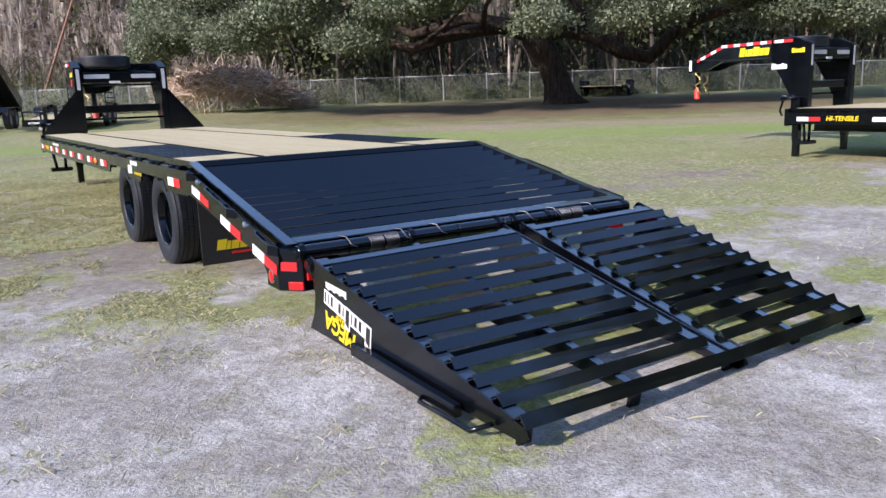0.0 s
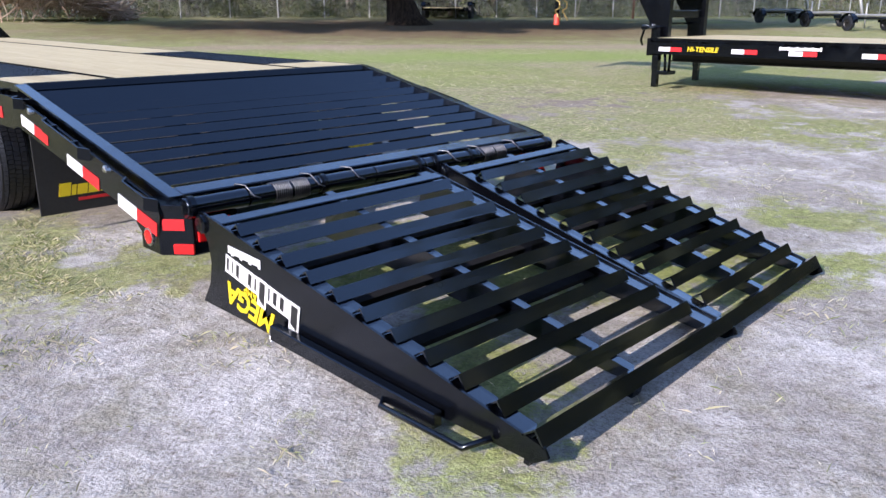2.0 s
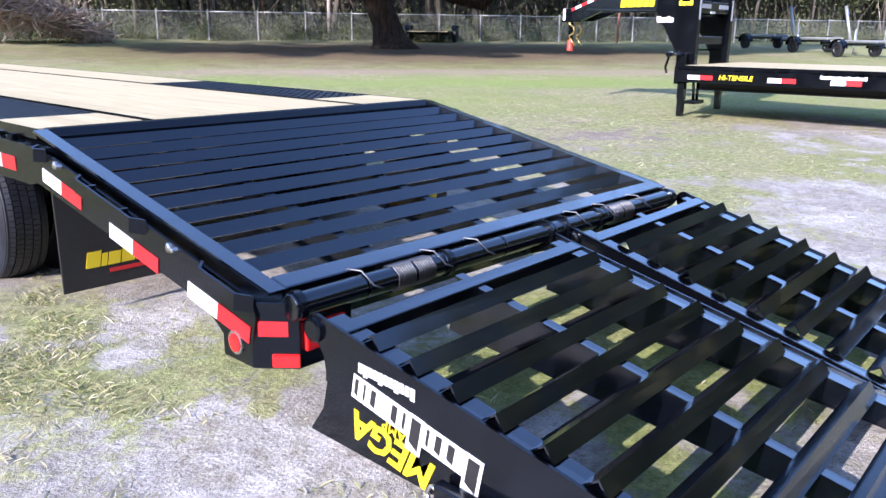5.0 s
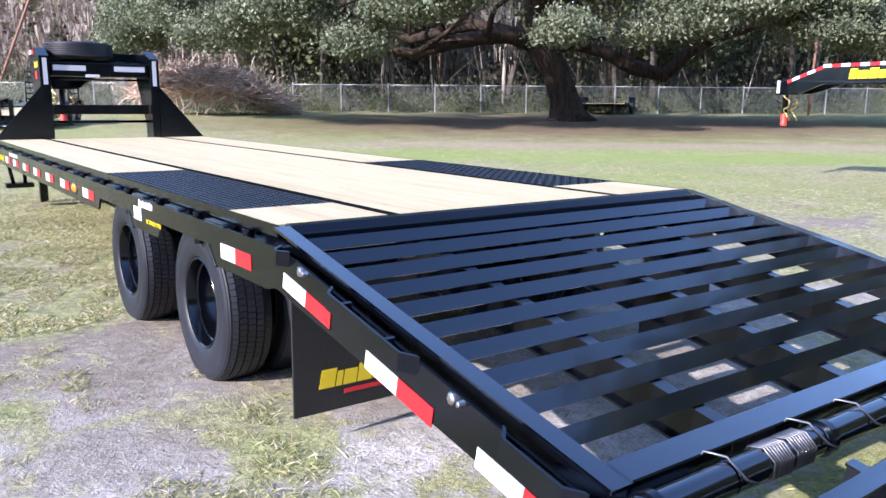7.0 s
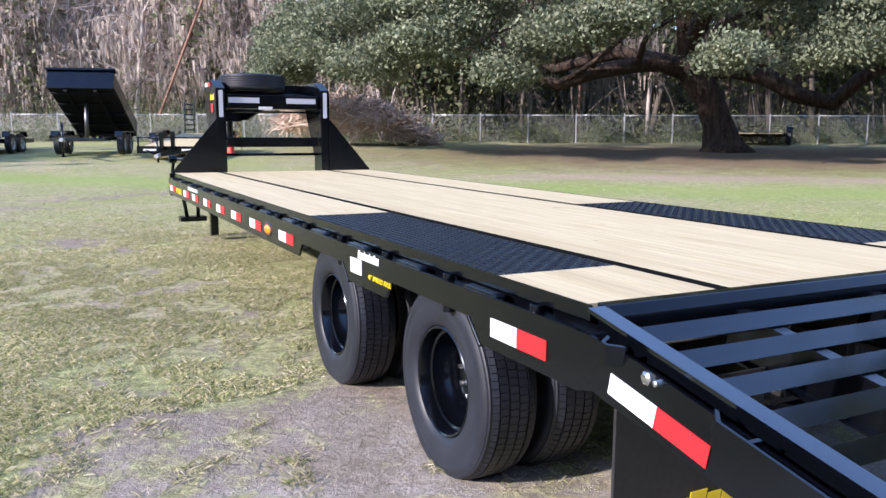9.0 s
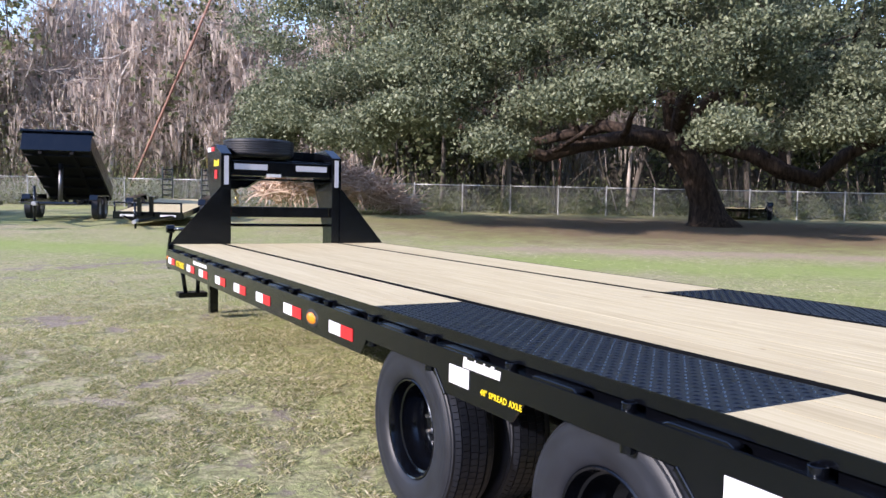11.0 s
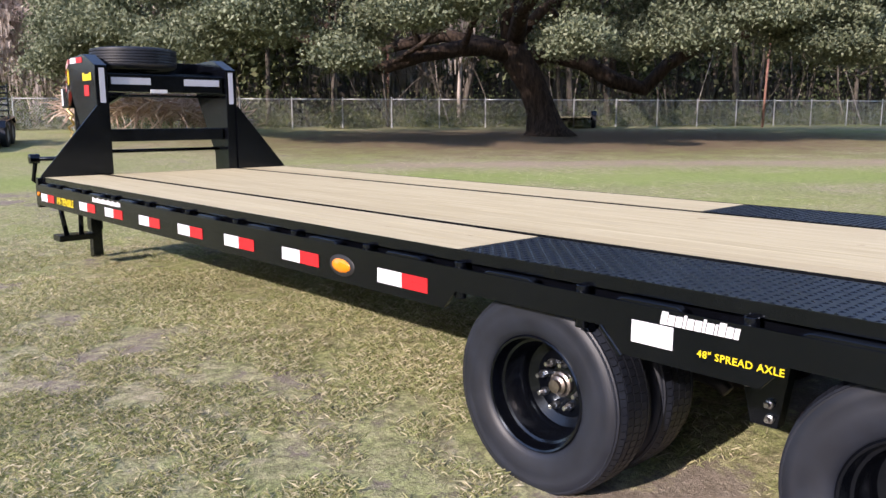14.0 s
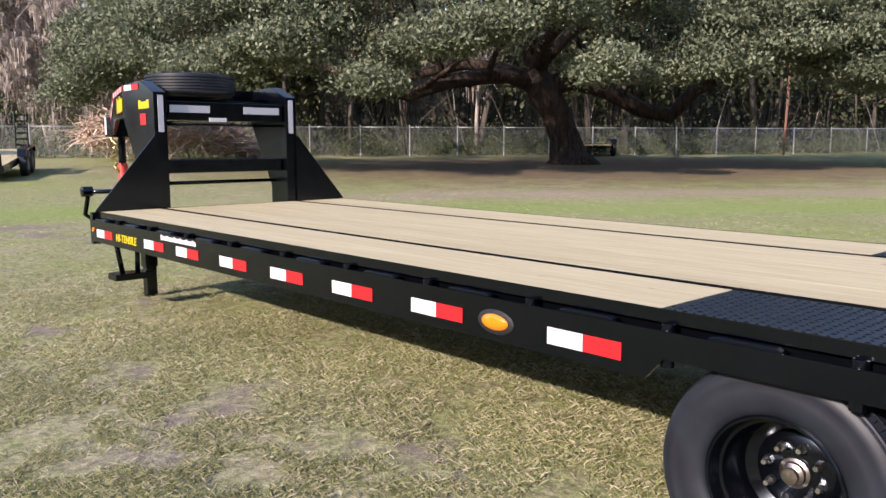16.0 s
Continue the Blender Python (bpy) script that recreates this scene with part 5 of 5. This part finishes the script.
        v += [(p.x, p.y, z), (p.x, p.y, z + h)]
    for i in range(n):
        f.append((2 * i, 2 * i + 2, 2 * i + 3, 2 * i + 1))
    k = Mat("shaded_woods_sheet", 1.0, 0, 0.0)
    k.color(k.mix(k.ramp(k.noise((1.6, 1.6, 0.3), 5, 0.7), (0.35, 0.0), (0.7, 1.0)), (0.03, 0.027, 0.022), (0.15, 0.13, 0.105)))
    tagged(new("backdrop_woods", raw("backdrop_woods", v, f, k.m)), label="backdrop sheet painted with the shade of the woods", kind="structure")


woods()

# ================= unseen woods added behind the viewer ====


def unseen_woods_behind():
    """An unseen tree belt closing the field's other sides, added to darken paint reflections."""
    rng = np.random.default_rng(21)
    leaf = []
    bm = B()
    for i in range(225):
        a = radians(rng.uniform(128, 345) if i < 190 else rng.uniform(332, 357))
        near = a > radians(262)
        r = rng.uniform(21, 27) if near else rng.uniform(34, 42)
        if i >= 190:
            r = rng.uniform(58, 70)
        x, y = r * math.cos(a), r * math.sin(a)
        if i < 190 and x > 10 and y > -8:
            continue
        h = rng.uniform(8, 11) if near else rng.uniform(7, 11.5)
        tube(bm, [(x, y, -0.2), (x + 0.2, y, h * 0.5), (x, y + 0.2, h)], 0.2, 6, [0.22, 0.15, 0.04])
        m = 300
        leaf.append(np.stack([x + rng.normal(size=m) * 1.9, y + rng.normal(size=m) * 1.9, h * (0.05 + 0.95 * rng.random(m) ** 0.8)], 1))
    solid("wood_trunks", bm, BARK_DARK, "slender trunks of the unseen belt added round the field", "woods", "stuff")
    leaf = np.concatenate(leaf)
    tagged(new("wood_leaves", quads_mesh("wood_leaves", leaf_quads(leaf, 0.75, rng, 1.4), WOOD_LEAF)), label="dark green leaves of the unseen belt added round the field", category="woods", kind="stuff")


unseen_woods_behind()

# ================= brush pile, poles =================


def brush_pile():
    rng = np.random.default_rng(31)
    cx, cy = 9.6, 30.6
    bz = float(ground_z(cx, cy))
    rt, aw = Vector((0.90, -0.43, 0)), Vector((0.43, 0.90, 0))
    bm = B()
    for i in range(2500):
        a, r = rng.random() * 2 * math.pi, math.sqrt(rng.random())
        u, w = 3.3 * r * math.cos(a), 1.8 * r * math.sin(a)
        top = 2.1 * max(0.0, 1 - (abs(u + 0.6) / 3.7) ** 2.2) * (1 - 0.5 * (w / 1.9) ** 2) + 0.10
        z = top * (0.35 + 0.6 * rng.random() ** 0.6)
        p = Vector((cx, cy, bz)) + rt * u + aw * w + Vector((0, 0, z))
        limb(bm, p, (rng.normal(), rng.normal(), rng.normal() * 0.42 - 0.12), rng.uniform(0.4, 1.3), rng.uniform(0.018, 0.055), 0.010, rng, 3, 0.75, seg=4)
    solid("brush_pile", bm, TWIG, "pile of dead brown branches on the grass", "brush pile", "stuff")


brush_pile()

for (x, y), h, lean in (((22.9, 33.0), 3.6, 0.02), ((34.0, 18.2), 4.2, 0.06)):
    z = float(ground_z(x, y))
    solid("rusty_post", tube(B(), [(x, y, z - 0.2), (x + lean * h, y, z + h)], 0.06, 8), RUST, "thin rusty upright post by the fence", "post", group="rusty posts")
solid("leaning_pole", tube(B(), [(2.3, 41.4, 0.7), (2.469, 40.98, 1.19), (6.14, 39.2, 10.91), (7.6, 38.5, 14.8)], 0.062, 8), RUST, "long rusty pole leaning among the bare trees", "pole")

# ================= other trailers =================


def small_wheel(T, x, y, z, r, w, rim=GALV):
    bm = lathe(B(), [(x - w, r * 0.6), (x - w * 1.05, r * 0.8), (x - w * 0.75, r), (x + w * 0.75, r), (x + w * 1.05, r * 0.8), (x + w, r * 0.6)], "x", (0, y, z), 24, True)
    t = part("tyre", bm, RUBBER, T)
    bm = lathe(B(), [(x - w * 0.9, r * 0.62), (x - w * 0.5, r * 0.5), (x - w * 0.6, r * 0.15), (x + w * 0.6, r * 0.15), (x + w * 0.5, r * 0.5), (x + w * 0.9, r * 0.62)], "x", (0, y, z), 20, True)
    part("rim", bm, rim, T, "dull wheel rim")


def tongue(T, y0, L, z):
    for s in (-1, 1):
        bm = tube(B(), [(s * 0.75, y0, z), (s * 0.06, y0 + L, z)], 0.045, 4)
        part("tongue_beam", bm, BLACK, T)
    part("coupler", tube(B(), [(0, y0 + L - 0.1, z), (0, y0 + L + 0.25, z)], 0.06, 8), GALV, T)
    part("jack_post", tube(B(), [(0.12, y0 + L * 0.75, 0.03), (0.12, y0 + L * 0.75, z + 0.5)], 0.035, 8), BLACK, T)
    part("jack_foot", tube(B(), [(0.12, y0 + L * 0.75, 0.0), (0.12, y0 + L * 0.75, 0.03)], 0.09, 10), BLACK, T)


def dump_trailer():
    x, y = -1.0, 27.6
    T = thing("dump_trailer", (x, y, float(ground_z(x, y))), "black dump trailer with its bed tipped up on the grass", "trailer", turn=163)
    for s in (-1, 1):
        bm = B()
        box(bm, s * 0.72 - 0.05, s * 0.72 + 0.05, -1.9, 2.2, 0.48, 0.64, 0.005)
        part("frame_rail", bm, BLACK, T)
        for yy in (-0.45, 0.45):
            small_wheel(T, s * 0.98, yy, 0.36, 0.36, 0.11)
        bm = B()
        prism(bm, [(-0.95, 0.62), (-0.9, 0.78), (0.9, 0.78), (0.95, 0.62), (0.9, 0.60), (0.86, 0.74), (-0.86, 0.74), (-0.9, 0.60)], "x", s * 0.86, s * 1.10)
        part("fender", bm, BLACK, T)
    tongue(T, 2.2, 1.3, 0.52)
    # tipped bed: hinge at the rear, open box with ribs
    tilt = Matrix.Translation((0, -1.9, 0.60)) @ Matrix.Rotation(radians(25), 4, "X")
    def bed(name, *b, bevel=0.006):
        bm = box(B(), *b, bevel)
        bmesh.ops.transform(bm, matrix=tilt, verts=bm.verts)
        return part(name, bm, BLACK if name in ("bed_front", "bed_lip", "bed_side") else SOOT, T)
    bed("bed_floor", -0.98, 0.98, 0, 3.6, 0.0, 0.06)
    for s in (-1, 1):
        bed("bed_side", min(s * 0.95, s * 1.0), max(s * 0.95, s * 1.0), 0, 3.6, 0.06, 0.55)
        bed("bed_rib", s * 0.45 - 0.05, s * 0.45 + 0.05, 0, 3.6, -0.12, -0.002)
    bed("bed_front", -1.0, 1.0, 3.6, 3.66, -0.02, 0.58)
    bed("bed_lip", -1.05, 1.05, 3.5, 3.75, 0.58, 0.64)
    for k in range(5):
        bed("cross_rib", -0.95, 0.95, 0.3 + 0.75 * k, 0.38 + 0.75 * k, -0.08, -0.002)
    part("lift_ram", tube(B(), [(0, 0.9, 0.55), (0, 0.75, 1.74)], 0.07, 10), SPRING, T)
    return T


def equipment_trailer(x, y, turn, label, ramps=True, name="equipment_trailer"):
    T = thing(name, (x, y, float(ground_z(x, y)) - 0.03), label, "trailer", turn=turn)
    if ramps:
        T.matrix_basis = pose(x, y, float(ground_z(x, y)) - 0.03, -5.0, 0, turn)
    for s in (-1, 1):
        bm = B()
        box(bm, s * 0.98 - 0.03, s * 0.98 + 0.03, -2.4, 2.4, 0.36, 0.52, 0.005)
        part("side_rail", bm, BLACK, T)
        for yy in (-0.75, 0.05):
            small_wheel(T, s * 1.12, yy, 0.35, 0.35, 0.1, GALV if x < 10 else DIRTY_BLACK)
        bm = B()
        prism(bm, [(-1.2, 0.60), (-1.1, 0.78), (0.4, 0.78), (0.5, 0.60), (0.45, 0.58), (0.36, 0.74), (-1.06, 0.74), (-1.15, 0.58)], "x", s * 1.01, s * 1.24)
        part("fender", bm, BLACK, T)
        if ramps:
            for k in (-0.17, 0.17):
                part("ramp_rail", tube(B(), [(s * 0.68 + k, -2.45, 0.50), (s * 0.68 + k, -2.62, 1.62)], 0.025, 4), BLACK, T)
            for k in range(6):
                z = 0.64 + 0.18 * k
                part("ramp_rung", tube(B(), [(s * 0.68 - 0.17, -2.45 - 0.12 * (z - 0.62), z), (s * 0.68 + 0.17, -2.45 - 0.12 * (z - 0.62), z)], 0.022, 4), BLACK, T)
    for i in range(9):
        bm = B()
        box(bm, -0.95 + i * 0.211, -0.95 + i * 0.211 + 0.205, -2.4, 2.35, 0.48, 0.52)
        part("plank", bm, PINE, T)
    bm = B()
    box(bm, -1.0, 1.0, 2.40, 2.46, 0.34, 0.56, 0.004)
    part("front_bar", bm, BLACK, T)
    for s in (-1, 1):
        part("stop_post", tube(B(), [(s * 0.95, 2.43, 0.55), (s * 0.95, 2.43, 0.82)], 0.03, 6), BLACK, T)
    part("front_rail", tube(B(), [(-0.98, 2.43, 0.82), (0.98, 2.43, 0.82)], 0.025, 6), BLACK, T)
    if ramps:
        for x, h in ((-0.12, 1.02), (0.22, 0.98)):
            bm = box(B(), x - 0.06, x + 0.06, 2.47, 2.56, 0.42, h, 0.01)
            part("jack_handle", bm, BLACK, T)
        for s in (-1, 1):
            part("rail_tape", box(B(), min(s * 0.35, s * 0.8), max(s * 0.35, s * 0.8), 2.461, 2.464, 0.42, 0.48), WHITE_TAPE, T)
            part("loading_light", box(B(), min(s * 1.0, s * 1.03), max(s * 1.0, s * 1.03), -2.5, -2.2, 0.3, 0.62, 0.01), BLACK, T)
    tongue(T, 2.4, 1.2, 0.42)
    return T


def utility_trailer(x, y, turn, extra):
    T = thing("utility_trailer", (x, y, float(ground_z(x, y))), "small black open trailer with galvanised upright post" + extra, "trailer", "row of small trailers", turn)
    for s in (-1, 1):
        part("side_rail", tube(B(), [(s * 0.7, -1.3, 0.45), (s * 0.7, 1.0, 0.45)], 0.04, 4), BLACK, T)
        small_wheel(T, s * 0.86, -0.35, 0.27, 0.27, 0.085, DIRTY_BLACK)
        bm = B()
        pts = [(-0.35 + 0.36 * math.cos(a), 0.30 + 0.34 * math.sin(a)) for a in (math.pi * k / 8 for k in range(9))]
        prism(bm, pts + [(-0.35 + 0.33 * math.cos(a), 0.30 + 0.31 * math.sin(a)) for a in (math.pi * (8 - k) / 8 for k in range(9))], "x", s * 0.76, s * 0.97)
        part("fender", bm, BLACK, T)
        part("bunk", tube(B(), [(s * 0.35, -1.3, 0.55), (s * 0.35, 0.9, 0.55)], 0.05, 4), GALV, T)
    for yy in (-1.28, -0.3, 0.95):
        part("cross_bar", tube(B(), [(-0.7, yy, 0.45), (0.7, yy, 0.45)], 0.035, 4), BLACK, T)
    part("tongue_beam", tube(B(), [(0, 0.9, 0.45), (0, 2.3, 0.45)], 0.045, 4), GALV, T)
    part("winch_post", tube(B(), [(0, 1.7, 0.45), (0, 1.25, 1.75)], 0.06, 6), GALV, T, "pale slanted post")
    part("jack_post", tube(B(), [(0.1, 2.0, 0.0), (0.1, 2.0, 0.9)], 0.03, 8), GALV, T)
    return T


dump_trailer()
equipment_trailer(1.9, 26.0, 156, "black equipment trailer with raised ladder ramps")
equipment_trailer(-4.6, 30.5, 160, "black flat trailer parked by the fence", False, "flat_trailer")
equipment_trailer(26.4, 23.9, -52, "dark flat trailer parked beyond the oak", False, "flat_trailer")
utility_trailer(33.6, 10.4, 150, "")
utility_trailer(31.6, 7.6, 150, "")
utility_trailer(30.0, 5.4, 150, "")
utility_trailer(28.8, 3.0, 150, "")

# ================= grass =================


def grass():
    rng = np.random.default_rng(41)
    n = 330000
    # thickest along the near side of the trailer, thinning out over the field
    x, y = rng.uniform(-8, 9, n), rng.uniform(-7, 15, n)
    m = 250000
    x[:m], y[:m] = -2.3 + 1.5 * rng.normal(size=m), 4.0 + 3.0 * rng.normal(size=m)
    c = cover(x, y)
    clump = fbm(x * 1.7, y * 1.7, 12, 4, 0.6)
    tuft = fbm(x * 5.0, y * 5.0, 14, 4, 0.65)
    near = np.exp(-np.maximum(0, np.hypot(x + 2.5, (y - 3.0) * 0.6) - 2.5) / 4.5)
    worn = 0.28 * np.clip(0.8 - y, 0, 1)
    turf = (c + (clump - 0.5) * 1.5 + (tuft - 0.5) * 2.2 - worn > 0.58) & (rng.random(n) < 0.10 + 0.55 * near)
    tail = (clump + (tuft - 0.5) * 0.9 > 0.585) & (y < 0.8) & (rng.random(n) < 0.42)
    keep = (turf | tail) & ~((np.abs(x) < 1.2) & (y > -3.6) & (y < 2.8) & (rng.random(n) < 0.75))
    x, y = x[keep], y[keep]
    k = 3
    X, Y = np.repeat(x, k) + rng.normal(size=len(x) * k) * 0.025, np.repeat(y, k) + rng.normal(size=len(x) * k) * 0.025
    Z = ground_z(X, Y) + relief(X, Y) + 0.005
    h = 0.008 + 0.020 * rng.random(len(X)) ** 1.4
    a = rng.uniform(0, 2 * math.pi, len(X))
    w = rng.uniform(0.0008, 0.0019, len(X))
    lx, ly = rng.normal(size=len(X)) * 1.1 * h, rng.normal(size=len(X)) * 1.1 * h
    base = np.stack([X, Y, Z - 0.005], 1)
    side = np.stack([np.cos(a) * w, np.sin(a) * w, 0 * w], 1)
    mid = base + np.stack([lx * 0.4, ly * 0.4, h * 0.65], 1)
    tip = base + np.stack([lx, ly, h], 1)
    q = np.stack([base - side, base + side, mid + side * 0.8, tip], 1)
    tagged(new("grass", quads_mesh("grass", q, GRASS)), label="short dry grass blades on sandy soil", category="grass", kind="stuff")


grass()
